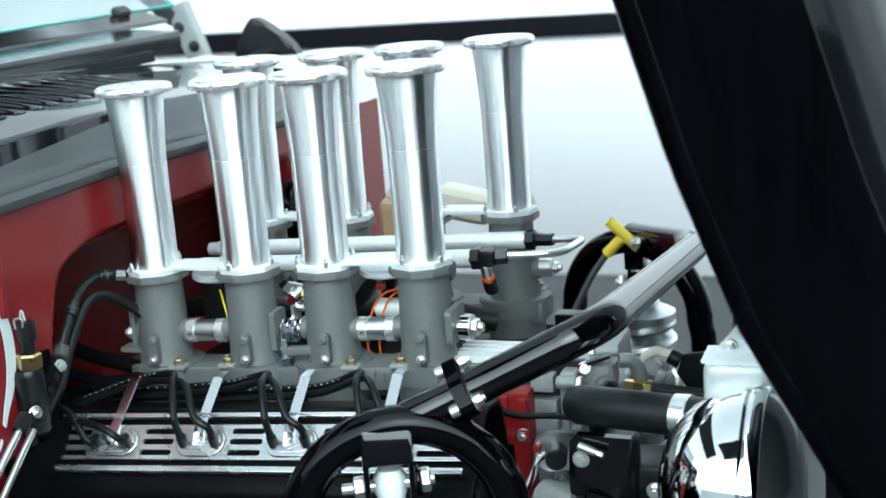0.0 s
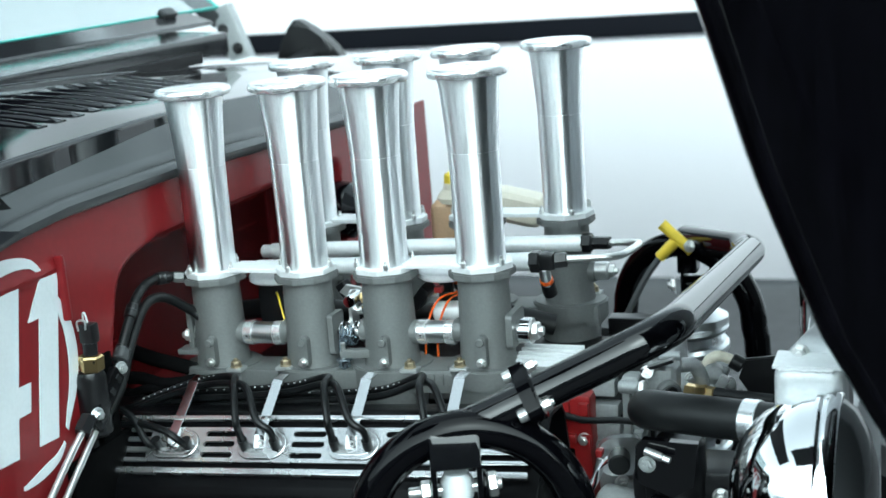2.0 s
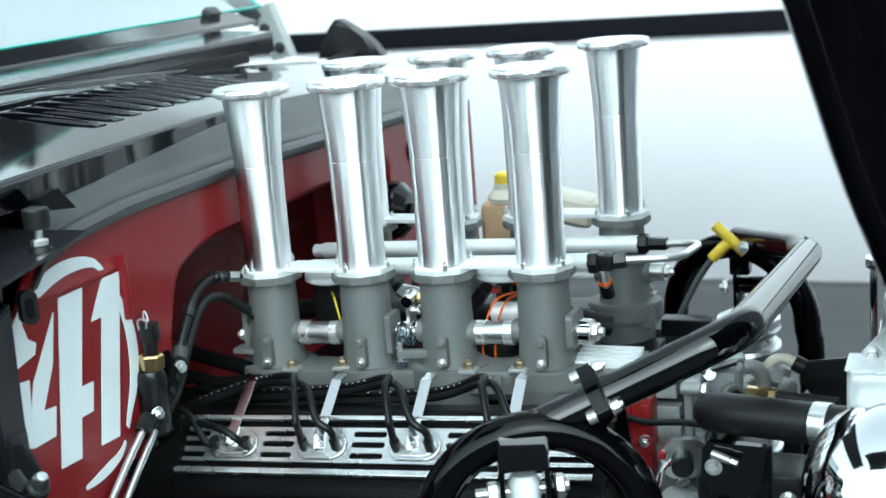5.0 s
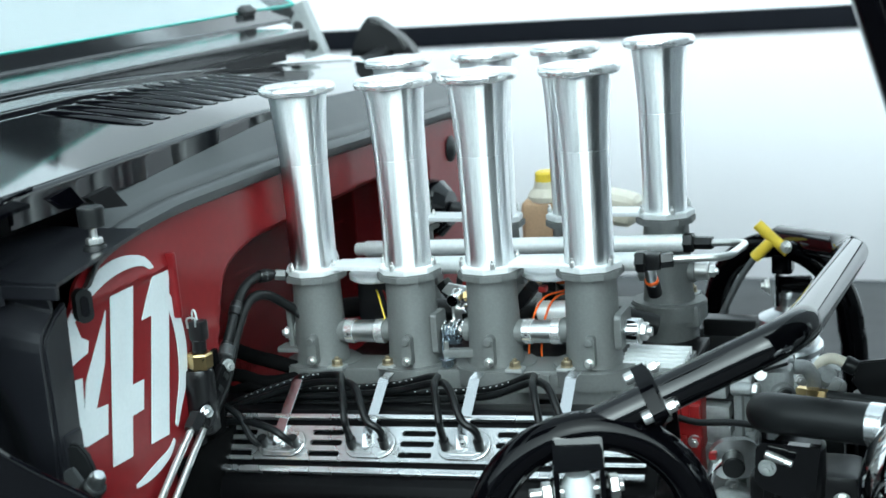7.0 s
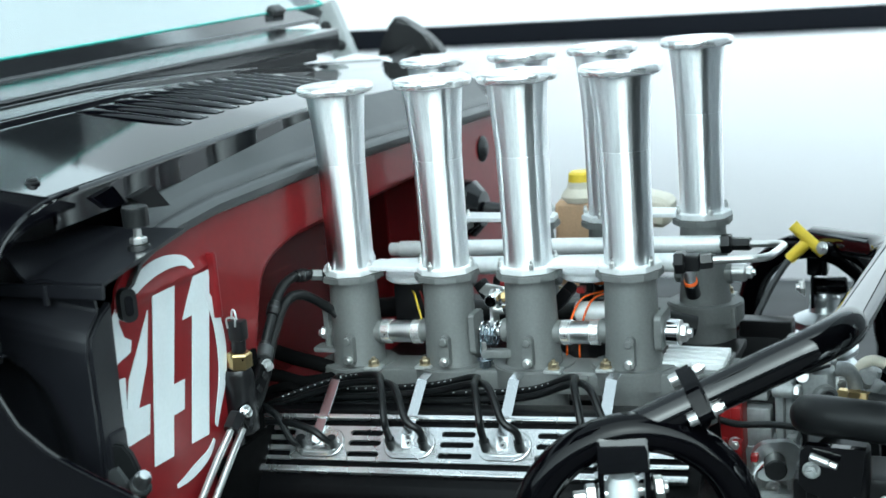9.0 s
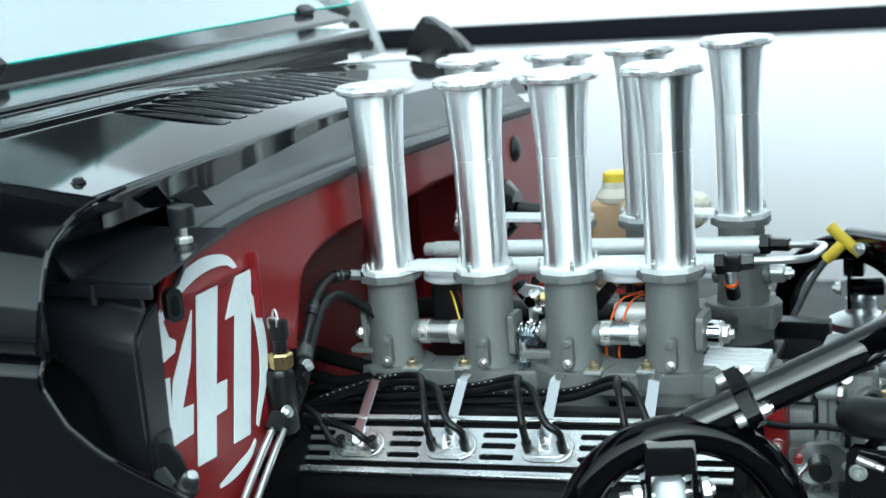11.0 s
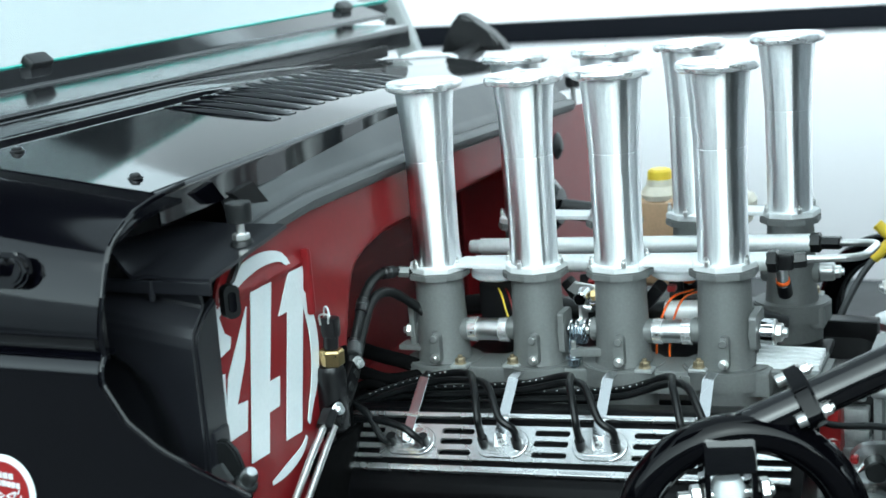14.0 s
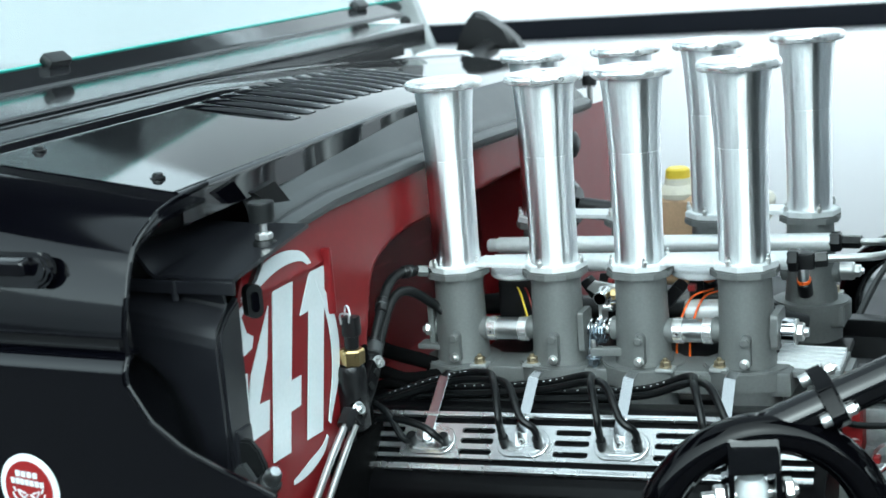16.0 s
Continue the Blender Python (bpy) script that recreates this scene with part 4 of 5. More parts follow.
for k in range(5):
    part("rib", block((0.075, 0.005, 0.010), (0.293, 0.058 + 0.012 * k, 1.082 + 0.001 * k), 0.001), RAW_ALU, rib)
part("plate", block((0.078, 0.085, 0.008), (0.293, 0.085, 1.076), 0.002), CAST, rib)
part("stand", block((0.05, 0.05, 0.06), (0.315, 0.095, 1.045), 0.002), CAST, rib)

# fuel rails with their fittings and cross line
rails = thing("fuel_rail", "round aluminium fuel rails joined by a bright line", "fuel rail", at=(0.1, 0.2, 1.17))
part("far_rail", rod((-0.175, 0.29, 1.158), (0.288, 0.29, 1.173), 0.0115, 24), RAW_ALU, rails)
part("near_rail", rod((-0.12, 0.14, 1.172), (0.262, 0.14, 1.186), 0.0115, 24), RAW_ALU, rails)
part("end_cap", rod((-0.19, 0.29, 1.1575), (-0.172, 0.29, 1.158), 0.0095, 20), RAW_ALU, rails)
part("far_hex", rod((0.285, 0.29, 1.173), (0.300, 0.29, 1.1735), 0.0135, 6), PLASTIC_BLACK, rails)
part("far_nut", rod((0.299, 0.29, 1.1735), (0.325, 0.285, 1.1745), 0.009, 6), PLASTIC_BLACK, rails)
part("near_hex", rod((0.259, 0.14, 1.186), (0.273, 0.14, 1.1865), 0.0145, 6), PLASTIC_BLACK, rails)
part("near_elbow", block((0.020, 0.020, 0.022), (0.281, 0.14, 1.187), 0.005), PLASTIC_BLACK, rails)
part("near_nut", rod((0.288, 0.142, 1.187), (0.304, 0.146, 1.188), 0.010, 6), PLASTIC_BLACK, rails)
line = bend([(0.322, 0.286, 1.1745), (0.362, 0.280, 1.177), (0.376, 0.235, 1.186), (0.366, 0.165, 1.187), (0.300, 0.145, 1.188)], 0.02)
part("cross_line", tube(line, 0.0048, 12, smooth=False), ZINC, rails, "bright bent cross line")
# injectors hanging from the near rail
for x in (-0.07, 0.045, 0.16, 0.275):
    inj = thing("injector", "black fuel injector with an orange seal", "injector", "fuel injectors", at=(x, 0.15, 1.16))
    part("stem", rod((x, 0.142, 1.178), (x, 0.150, 1.160), 0.007, 16), SATIN_ALU, inj)
    part("seal", rod((x, 0.150, 1.162), (x, 0.153, 1.156), 0.0085, 16), ORANGE, inj)
    part("body", rod((x, 0.153, 1.157), (x, 0.165, 1.138), 0.0092, 16), PLASTIC_BLACK, inj)
    if x < 0.2:
        part("plug", block((0.018, 0.03, 0.016), (x - 0.012, 0.135, 1.150), 0.004, TILT(25, 0, 15)), PLASTIC_BLACK, inj)

# coloured leads in the valley
for label, mat, x, dx in (("yellow injector lead", YELLOW, -0.072, 0.022), ("red injector lead", RED_PLASTIC, -0.062, 0.022), ("orange injector lead", ORANGE, 0.152, -0.018), ("orange injector lead", ORANGE, 0.166, -0.016)):
    z0 = 1.150
    pts = [(x - dx, 0.13, z0), (x, 0.10, z0 - 0.002), (x + dx * 0.6, 0.085, z0 - 0.025), (x + dx, 0.085, z0 - 0.06), (x + dx * 1.05, 0.09, z0 - 0.10)]
    solid("injector_lead", tube(pts, 0.0014, 8), mat, label + " curling down between the bodies", "wire", "injector leads")
loom = thing("wiring_loom", "dark taped wiring loom in the valley", "wiring loom", at=(0.0, 0.18, 1.1))
part("trunk", tube([(-0.20, 0.17, 1.10), (-0.08, 0.16, 1.115), (0.05, 0.18, 1.10), (0.18, 0.16, 1.115), (0.27, 0.19, 1.09)], 0.014, 12), RUBBER, loom)
part("branch", tube([(-0.10, 0.12, 1.15), (-0.07, 0.15, 1.13), (-0.04, 0.16, 1.11)], 0.010, 10), PLASTIC_BLACK, loom)
part("coil_box", block((0.07, 0.05, 0.07), (-0.07, 0.13, 1.125), 0.008), PLASTIC_BLACK, loom)
part("coil_box", block((0.05, 0.05, 0.05), (0.17, 0.15, 1.12), 0.008), PLASTIC_BLACK, loom)

part("connector", block((0.016, 0.024, 0.034), (0.128, 0.105, 1.150), 0.004, TILT(10, 40, 0)), PLASTIC_BLACK, loom)
part("connector", block((0.014, 0.020, 0.026), (0.020, 0.115, 1.152), 0.004, TILT(0, -35, 0)), PLASTIC_BLACK, loom)
part("junction", rod((0.140, 0.112, 1.128), (0.190, 0.112, 1.130), 0.0125, 18), RAW_ALU, loom, "pale metal junction tube")
part("clip", block((0.010, 0.012, 0.008), (0.152, 0.100, 1.160), 0.002), RED_PLASTIC, loom, "red plug clip")
part("clip", block((0.008, 0.010, 0.007), (0.048, 0.110, 1.162), 0.002), RED_PLASTIC, loom, "red plug clip")
# ---- rocker cover with ribs, slots and plug plates ----
cover = thing("rocker_cover", "black rocker cover with polished ribs and slots", "rocker cover", at=(0.06, -0.1, 1.0))
VX0, VX1 = -0.196, 0.345


def cz(x):
    return 0.055 * (x - 0.013)


FACE = Matrix.Translation((0, -0.131, 1.036)) @ pose(0, 0, 0, 42, 0, 0)


def on_face(x, v, h=0.0):
    """A place on the cover's sloping face: x along the engine, v down the slope, h above it."""
    p = FACE @ Vector((x, -v, h))
    p.z += cz(x)
    return p


def cover_profile(v):
    prof = [(-0.03, 1.00), (-0.046, 1.052), (-0.054, 1.062), (-0.088, 1.066), (-0.100, 1.063), (-0.163, 1.006), (-0.170, 0.992), (-0.170, 0.88)]
    f = v * (len(prof) - 1)
    k = min(int(f), len(prof) - 2)
    return Vector(prof[k]).lerp(Vector(prof[k + 1]), f - k)


def cover_face(u, v):
    x = VX0 + (VX1 - VX0) * u
    y, z = cover_profile(v)
    return x, y, z + cz(x) - 0.003


part("shell", sheet(cover_face, 20, 36, -0.004), WRINKLE_BLACK, cover, "black wrinkle-finish shell", sharp=25)


def face_strip(name, x0, x1, v0, v1, h, mat, owner=cover):
    c = on_face((x0 + x1) / 2, (v0 + v1) / 2, h / 2)
    return part(name, block((x1 - x0, v1 - v0, h), c, 0.0012, TILT(42, -3.1, 0)), mat, owner)


face_strip("rib", VX0 + 0.010, VX1 - 0.01, -0.0365, -0.0310, 0.007, PLATE_ALU)
face_strip("rib", VX0 + 0.003, VX1 - 0.01, 0.0300, 0.0372, 0.007, PLATE_ALU)
PLATES = [0.0135 + 0.1140 * k for k in (-1, 0, 1, 2)]
SLOT_ROWS = ((-0.0176, -0.0106), (-0.0048, 0.0024), (0.0090, 0.0160))


def slotted_plate(x0, x1, v0, v1, slots, thick):
    """A flat plate on the cover's face with round-ended slots through it."""
    xc, vc = (x0 + x1) / 2, (v0 + v1) / 2
    bm = bmesh.new()
    loops = [[(x0 - xc, vc - v0), (x1 - xc, vc - v0), (x1 - xc, vc - v1), (x0 - xc, vc - v1)]]
    for a, b, va, vb in slots:
        r = (vb - va) / 2
        loops.append([(x + (a + b) / 2 - xc, y + vc - (va + vb) / 2) for x, y in rounded(b - a, vb - va, r * 0.98, 5)])
    for pts in loops:
        ring = [bm.verts.new((x, y, thick)) for x, y in pts]
        for p, q in zip(ring, ring[1:] + ring[:1]):
            bm.edges.new((p, q))
    bmesh.ops.triangle_fill(bm, use_beauty=True, edges=list(bm.edges))
    made = bmesh.ops.extrude_face_region(bm, geom=list(bm.faces))
    bmesh.ops.translate(bm, vec=(0, 0, -thick), verts=[g for g in made["geom"] if isinstance(g, bmesh.types.BMVert)])
    bm.transform(Matrix.Translation(on_face(xc, vc, 0)) @ pose(0, 0, 0, 42, -3.1, 0))
    return bm


x0, x1 = PLATES[0] - 0.0365, PLATES[3] + 0.0365
slots = [(a + 0.0365, b - 0.0365, va, vb) for a, b in zip(PLATES, PLATES[1:]) for va, vb in SLOT_ROWS]
part("slotted_plate", slotted_plate(x0, x1, -0.0225, 0.0210, slots, 0.0036), PLATE_ALU, cover, "polished plate with rounded slots")
for k, (v0, v1) in enumerate(((-0.0225, -0.0176), (-0.0106, -0.0048), (0.0024, 0.0090), (0.0160, 0.0210))):
    face_strip("bar", VX0 + 0.010 - 0.002 * k, x0 + 0.002, v0, v1, 0.0034, PLATE_ALU)
    face_strip("bar", x1 - 0.002, VX1 - 0.012, v0, v1, 0.0034, PLATE_ALU)
for k, x in enumerate(PLATES):
    m = Matrix.Translation(on_face(x, 0.0, 0.0036)) @ pose(0, 0, 0, 42, -3.1, 0)
    pl_thing = thing("plug_plate", "polished oval plate over a spark plug pair", "plug plate", "plug plates on the rocker cover", at=on_face(x, 0, 0))
    part("gasket", plate(rounded(0.0622, 0.0352, 0.0174, 8), 0.0012, m), RUBBER, pl_thing)
    part("rim", plate(rounded(0.0612, 0.0342, 0.0169, 8), 0.0026, m, 0.001), PLATE_ALU, pl_thing)
    part("dish", plate(rounded(0.050, 0.024, 0.0118, 8), 0.0036, m, 0.0008), PLATE_ALU, pl_thing)
    capscrew("screw", on_face(x, 0.001, 0.0068), FACE.to_3x3() @ Vector((0, 0, 1)), 0.0045, pl_thing, ZINC, 0.004)
    # bright strap from the plate up to the coil bracket
    st = thing("hold_down_strap", "bright bent steel strap above a plug plate", "strap", "plug hold-down straps", at=on_face(x, 0, 0))
    a, b = on_face(x - 0.004, -0.010, 0.009), Vector((x - 0.011, -0.060, 1.090 + cz(x)))
    c = Vector((x - 0.010, -0.044, 1.092 + cz(x)))
    for p, q in ((on_face(x, 0.006, 0.0095), a), (a, b), (b, c)):
        d = q - p
        turn = d.to_track_quat("Y", "Z").to_matrix()
        part("blade", block((0.0128, d.length + 0.002, 0.0026), (p + q) / 2, 0.0008, turn), STRAP_STEEL, st)
    # two plug leads from each plate
    for s in (-1, 1):
        root = on_face(x + s * 0.020, 0.004, 0.006)
        up = on_face(x + s * 0.020, -0.004, 0.03)
        if k == 0:
            pts = [root] + ([(-0.130, -0.148, 1.040), (-0.154, -0.135, 1.064), (-0.189, -0.12, 1.071), (-0.235, -0.09, 1.062)] if s < 0 else [(-0.086, -0.150, 1.046), (-0.103, -0.150, 1.056), (-0.140, -0.14, 1.058), (-0.198, -0.12, 1.046), (-0.240, -0.09, 1.030)])
        else:
            runs = {1: [(-0.051, -0.072, 1.097), (-0.107, -0.052, 1.083), (-0.181, -0.052, 1.057), (-0.235, -0.062, 1.035)],
                    2: [(0.072, -0.070, 1.101), (0.012, -0.050, 1.081), (-0.068, -0.044, 1.069), (-0.163, -0.044, 1.058), (-0.235, -0.052, 1.028)],
                    3: [(0.188, -0.070, 1.107), (0.132, -0.050, 1.082), (0.05, -0.042, 1.070), (-0.101, -0.042, 1.056), (-0.208, -0.05, 1.035), (-0.24, -0.055, 1.02)]}[k]
            slack = Vector((0, -0.010, -0.005)) if s > 0 else Vector((0, 0, 0))
            pts = [root, up, (x - 0.008 + s * 0.013, -0.150, 1.076 + cz(x)), (x - 0.026 + s * 0.008, -0.124, 1.103 + cz(x))] + [Vector(q) + slack for q in runs]
        lead = thing("plug_lead", "black rubber spark plug lead", "plug lead", "plug leads", at=root)
        part("cable", tube(pts, 0.0043, 10), LEAD_RUBBER, lead)
        part("boot", tube([root, (Vector(root) + up) / 2], 0.0058, 12, smooth=False), RUBBER, lead)
        if k and s < 0:
            deep = [q for q in spline(pts, 8) if q.y > -0.062 and -0.19 < q.x < 0.2]
            for q in deep[2:30]:
                part("print_mark", block((0.0022, 0.0008, 0.0009), q + Vector((0, -0.0034, 0.0028)), 0, TILT(40, -8, 0)), WHITE_PRINT, lead)

# ---- hoses and sensor beside the firewall ----
def hose(points, r, mat, name="cover"):
    t = thing("braided_hose" if mat is ZINC else "hose", "black rubber hose running down the firewall" if mat is RUBBER else "bright metal pipe", "hose", at=points[0])
    part(name, tube(points, r, 12), mat, t)
    return t


ha = hose([(-0.155, 0.035, 1.188), (-0.175, 0.03, 1.190), (-0.188, 0.0, 1.194), (-0.188, -0.04, 1.185), (-0.183, -0.08, 1.154), (-0.180, -0.115, 1.116), (-0.170, -0.155, 1.095), (-0.163, -0.200, 1.080)], 0.0060, RUBBER)
for p, q in (((-0.180, 0.020, 1.1915), (-0.187, 0.002, 1.1940)), ((-0.1865, -0.055, 1.1760), (-0.1840, -0.070, 1.1640)), ((-0.1815, -0.095, 1.1385), (-0.1805, -0.108, 1.1240)), ((-0.177, -0.125, 1.1110), (-0.173, -0.143, 1.1000))):
    part("sleeve", rod(p, q, 0.0078, 14), PLASTIC_BLACK, ha)
    part("sleeve_band", rod(Vector(p).lerp(Vector(q), 0.4), Vector(p).lerp(Vector(q), 0.6), 0.0084, 14), SATIN_BLACK, ha)
part("end_fitting", rod((-0.178, 0.027, 1.190), (-0.166, 0.034, 1.188), 0.0074, 6), CAST, ha)
part("tip", rod((-0.162, 0.035, 1.188), (-0.150, 0.04, 1.187), 0.004, 10), PLASTIC_BLACK, ha)
hose([(-0.150, 0.035, 1.135), (-0.160, 0.03, 1.146), (-0.178, 0.0, 1.171), (-0.187, -0.03, 1.168), (-0.186, -0.07, 1.134), (-0.180, -0.112, 1.092), (-0.165, -0.170, 1.076)], 0.0062, RUBBER)
for y, z in ((-0.098, 1.134), (-0.118, 1.113), (-0.140, 1.102)):
    part("sleeve", rod((-0.180, y, z), (-0.177, y - 0.013, z - 0.010), 0.0100, 14), SATIN_BLACK, ha)
for p, q, r in (((-0.163, -0.212, 1.082), (-0.163, -0.256, 1.052), (-0.158, -0.35, 0.99)), ((-0.163, -0.186, 1.076), (-0.163, -0.230, 1.043), (-0.158, -0.32, 0.98))):
    pipe = thing("hard_line", "bright stainless hard line", "pipe", "hard lines", at=r)
    part("line", tube([p, q, r], 0.0042, 14), ZINC, pipe)
    d = (Vector(q) - Vector(p)).normalized()
    part("nut", rod(Vector(p) - d * 0.012, Vector(p) + d * 0.010, 0.0100, 6), PLASTIC_BLACK, pipe)
heat = thing("hose_bracket", "black cast hose bracket with bolts", "bracket", at=(-0.17, -0.16, 1.09))
part("web", block((0.010, 0.024, 0.075), (-0.160, -0.172, 1.100), 0.003, TILT(-52, 0, 0)), WRINKLE_BLACK, heat)
for k in range(4):
    part("cast_mark", block((0.003, 0.010, 0.007), (-0.1545, -0.150 - 0.014 * k, 1.117 - 0.011 * k), 0.001, TILT(-52, 0, 0)), RUBBER, heat)
hexbolt("bolt", (-0.156, -0.140, 1.126), (1, -0.4, 0), 0.006, heat, CAST_LIGHT)
hexbolt("bolt", (-0.156, -0.196, 1.090), (1, -0.4, 0), 0.006, heat, SATIN_ALU)
sensor = thing("pressure_sensor", "black pressure sensor with a brass hexagon", "sensor", at=(-0.1660, -0.1800, 1.0630))
part("body", lathe([(0.012, 1.058), (0.018, 1.063), (0.018, 1.128), (0.015, 1.136), (0, 1.137)], (-0.1710, -0.1800, 0.0000), seg=24), PLASTIC_BLACK, sensor)
part("hex", rod((-0.1670, -0.1800, 1.1360), (-0.1660, -0.1800, 1.1550), 0.0145, 6), BRASS, sensor)
part("neck", rod((-0.1660, -0.1800, 1.1550), (-0.1650, -0.1800, 1.1710), 0.0085, 16), PLASTIC_BLACK, sensor)
part("plug", block((0.019, 0.016, 0.024), (-0.1640, -0.1800, 1.1810), 0.004), PLASTIC_BLACK, sensor)
part("wire_clip", tube([(-0.1720, -0.1880, 1.1850), (-0.1720, -0.1880, 1.1960), (-0.1620, -0.1880, 1.1970), (-0.1620, -0.1880, 1.1870)], 0.0012, 8), ZINC, sensor)
part("lead", tube([(-0.1640, -0.1800, 1.1930), (-0.1660, -0.1800, 1.2030), (-0.1720, -0.1760, 1.2010), (-0.1760, -0.1720, 1.1830)], 0.0012, 8), DECAL, sensor)
part("connector", block((0.04, 0.03, 0.035), (-0.1910, -0.1770, 1.0480), 0.006), WRINKLE_BLACK, sensor)

# black cables of the loom, bunched behind the rear of the engine
for k, pts in enumerate(([(-0.262, -0.02, 1.070), (-0.225, -0.004, 1.064), (-0.189, 0.0, 1.056), (-0.145, 0.03, 1.057), (-0.10, 0.09, 1.052)],
                         [(-0.262, -0.01, 1.045), (-0.224, 0.0, 1.040), (-0.166, 0.0, 1.046), (-0.135, 0.03, 1.039), (-0.09, 0.09, 1.030)],
                         [(-0.262, -0.02, 1.030), (-0.21, -0.012, 1.053), (-0.16, -0.008, 1.032), (-0.135, 0.02, 1.025), (-0.09, 0.08, 1.020)],
                         [(-0.262, 0.03, 1.090), (-0.22, 0.03, 1.078), (-0.18, 0.03, 1.070), (-0.14, 0.05, 1.050), (-0.09, 0.09, 1.020)])):
    loom = thing("loom_cable", "black sheathed wiring loom cable", "cable", "loom cables", at=pts[0])
    part("sheath", tube(pts, (0.0085, 0.0075, 0.006, 0.0095)[k], 12), DULL_BLACK, loom)
# flat black sheets added to hide the red firewall behind the hoses
part("dark_fill_upper", block((0.006, 0.050, 0.12), (-0.174, -0.158, 1.085), 0.004), DULL_BLACK, heat)
part("dark_fill_lower", block((0.008, 0.15, 0.16), (-0.172, -0.165, 0.965), 0.004), DULL_BLACK, heat)

# ---- suspension hoops and cross bar ----
hoop = thing("shock_hoop", "gloss black tubular shock hoop", "shock hoop", "shock hoops", at=(0.30, -0.25, 0.8))
HD = Vector((0.926, 0.377, 0))
HC = Vector((0.302, -0.245, 1.012))
HRAD = 0.106


def hoop_path(c, d, r, low):
    pts = [c - d * (r + 0.012) + Vector((0, 0, low - c.z)), c - d * (r + 0.006) + Vector((0, 0, -0.06))]
    pts += [c + d * (-r * math.cos(radians(a))) + Vector((0, 0, r * math.sin(radians(a)))) for a in range(0, 181, 12)]
    return pts + [c + d * (r + 0.006) + Vector((0, 0, -0.06)), c + d * (r + 0.012) + Vector((0, 0, low - c.z))]


part("tube", tube(hoop_path(HC, HD, HRAD, 0.62), 0.0195, 24, steps=3), POWDER_BLACK, hoop)
HT = Matrix(((HD.x, -HD.y, 0), (HD.y, HD.x, 0), (0, 0, 1)))


def hp(s, w, z):
    """A place by the hoop: s along it, w behind it."""
    return HC + HT @ Vector((s, w, 0)) + Vector((0, 0, z - HC.z))


part("gusset", block((0.050, 0.045, 0.036), hp(-0.012, -0.002, 1.098), 0.004, HT @ TILT(-16, 0, 0)), TUBE_BLACK, hoop)
for s in (-0.034, 0.010):
    part("tab", block((0.006, 0.045, 0.06), hp(s, -0.002, 1.062), 0.002, HT), POWDER_BLACK, hoop)
shock = thing("shock_absorber", "white-bodied shock absorber bolted in the hoop", "shock absorber", at=hp(-0.012, 0, 0.7))
part("shaft", lathe([(0.014, 0.70), (0.014, 1.045), (0.0165, 1.05), (0.0165, 1.066), (0.012, 1.074), (0, 1.075)], (hp(-0.012, 0, 0).x, hp(-0.012, 0, 0).y, 0), seg=24), DECAL, shock)
part("collar", lathe([(0.024, 0.99), (0.028, 0.995), (0.028, 1.008), (0.016, 1.018), (0, 1.018)], (hp(-0.012, 0, 0).x, hp(-0.012, 0, 0).y, 0), seg=24), SATIN_ALU, shock)
part("pin", rod(hp(-0.060, -0.002, 1.056), hp(0.032, -0.002, 1.060), 0.006, 14), ZINC, shock)
part("nut", rod(hp(-0.048, -0.002, 1.0565), hp(-0.037, -0.002, 1.057), 0.0115, 6), ZINC, shock)
part("bolt_head", rod(hp(0.018, -0.002, 1.0592), hp(0.028, -0.002, 1.0598), 0.0125, 6), ZINC, shock)
part("washer", rod(hp(0.0135, -0.002, 1.059), hp(0.018, -0.002, 1.0592), 0.015, 20), POWDER_BLACK, shock)

crossbar = thing("cross_bar", "gloss black bent tube bracing both hoops", "cross bar", at=(0.48, 0.15, 1.12))
cb = bend([(0.303, -0.240, 1.117), (0.366, -0.208, 1.143), (0.489, -0.160, 1.198), (0.490, 0.430, 1.133), (0.365, 0.600, 1.106)], 0.045, 8)
part("tube", tube(cb, 0.0190, 40, smooth=False), TUBE_BLACK, crossbar)
bd = (Vector((0.489, -0.160, 1.198)) - Vector((0.366, -0.208, 1.143))).normalized()
bc = Vector((0.360, -0.2103, 1.1403))
ears = (Vector((0.379, -0.233, 1.1385)), Vector((0.343, -0.196, 1.166)))
ears = [bc + 0.86 * (ear - bc) for ear in ears]
ce = ears[0] - ears[1]
ce = (ce - bd * ce.dot(bd)).normalized()
cf = bd.cross(ce)


def hull(points):
    """The convex outline round flat points, in turn."""
    points = sorted(points)

    def half(run):
        out = []
        for p in run:
            while len(out) > 1 and (out[-1][0] - out[-2][0]) * (p[1] - out[-2][1]) - (out[-1][1] - out[-2][1]) * (p[0] - out[-2][0]) <= 0:
                out.pop()
            out.append(p)
        return out[:-1]

    return half(points) + half(points[::-1])


saddle = [(0.0265 * math.cos(math.tau * k / 28), 0.0265 * math.sin(math.tau * k / 28)) for k in range(28)]
for ear in ears:
    d = ear - bc
    saddle += [(d.dot(ce) + 0.0085 * math.cos(math.tau * k / 16), d.dot(cf) + 0.0085 * math.sin(math.tau * k / 16)) for k in range(16)]
clamp_m = Matrix((ce, cf, bd)).transposed().to_4x4()
part("clamp_saddle", plate(hull(saddle), 0.0165, Matrix.Translation(bc - bd * 0.008) @ clamp_m, 0.003), POWDER_BLACK, crossbar, "clamp saddle round the tube")
for ear in ears:
    on = ear - bd * (ear - bc).dot(bd)
    capscrew("clamp_screw", on - bd * 0.006, -bd, 0.0062, crossbar, ZINC, 0.011)
    hexbolt("clamp_nut", on + bd * 0.009, bd, 0.0062, crossbar, ZINC, 0.008)

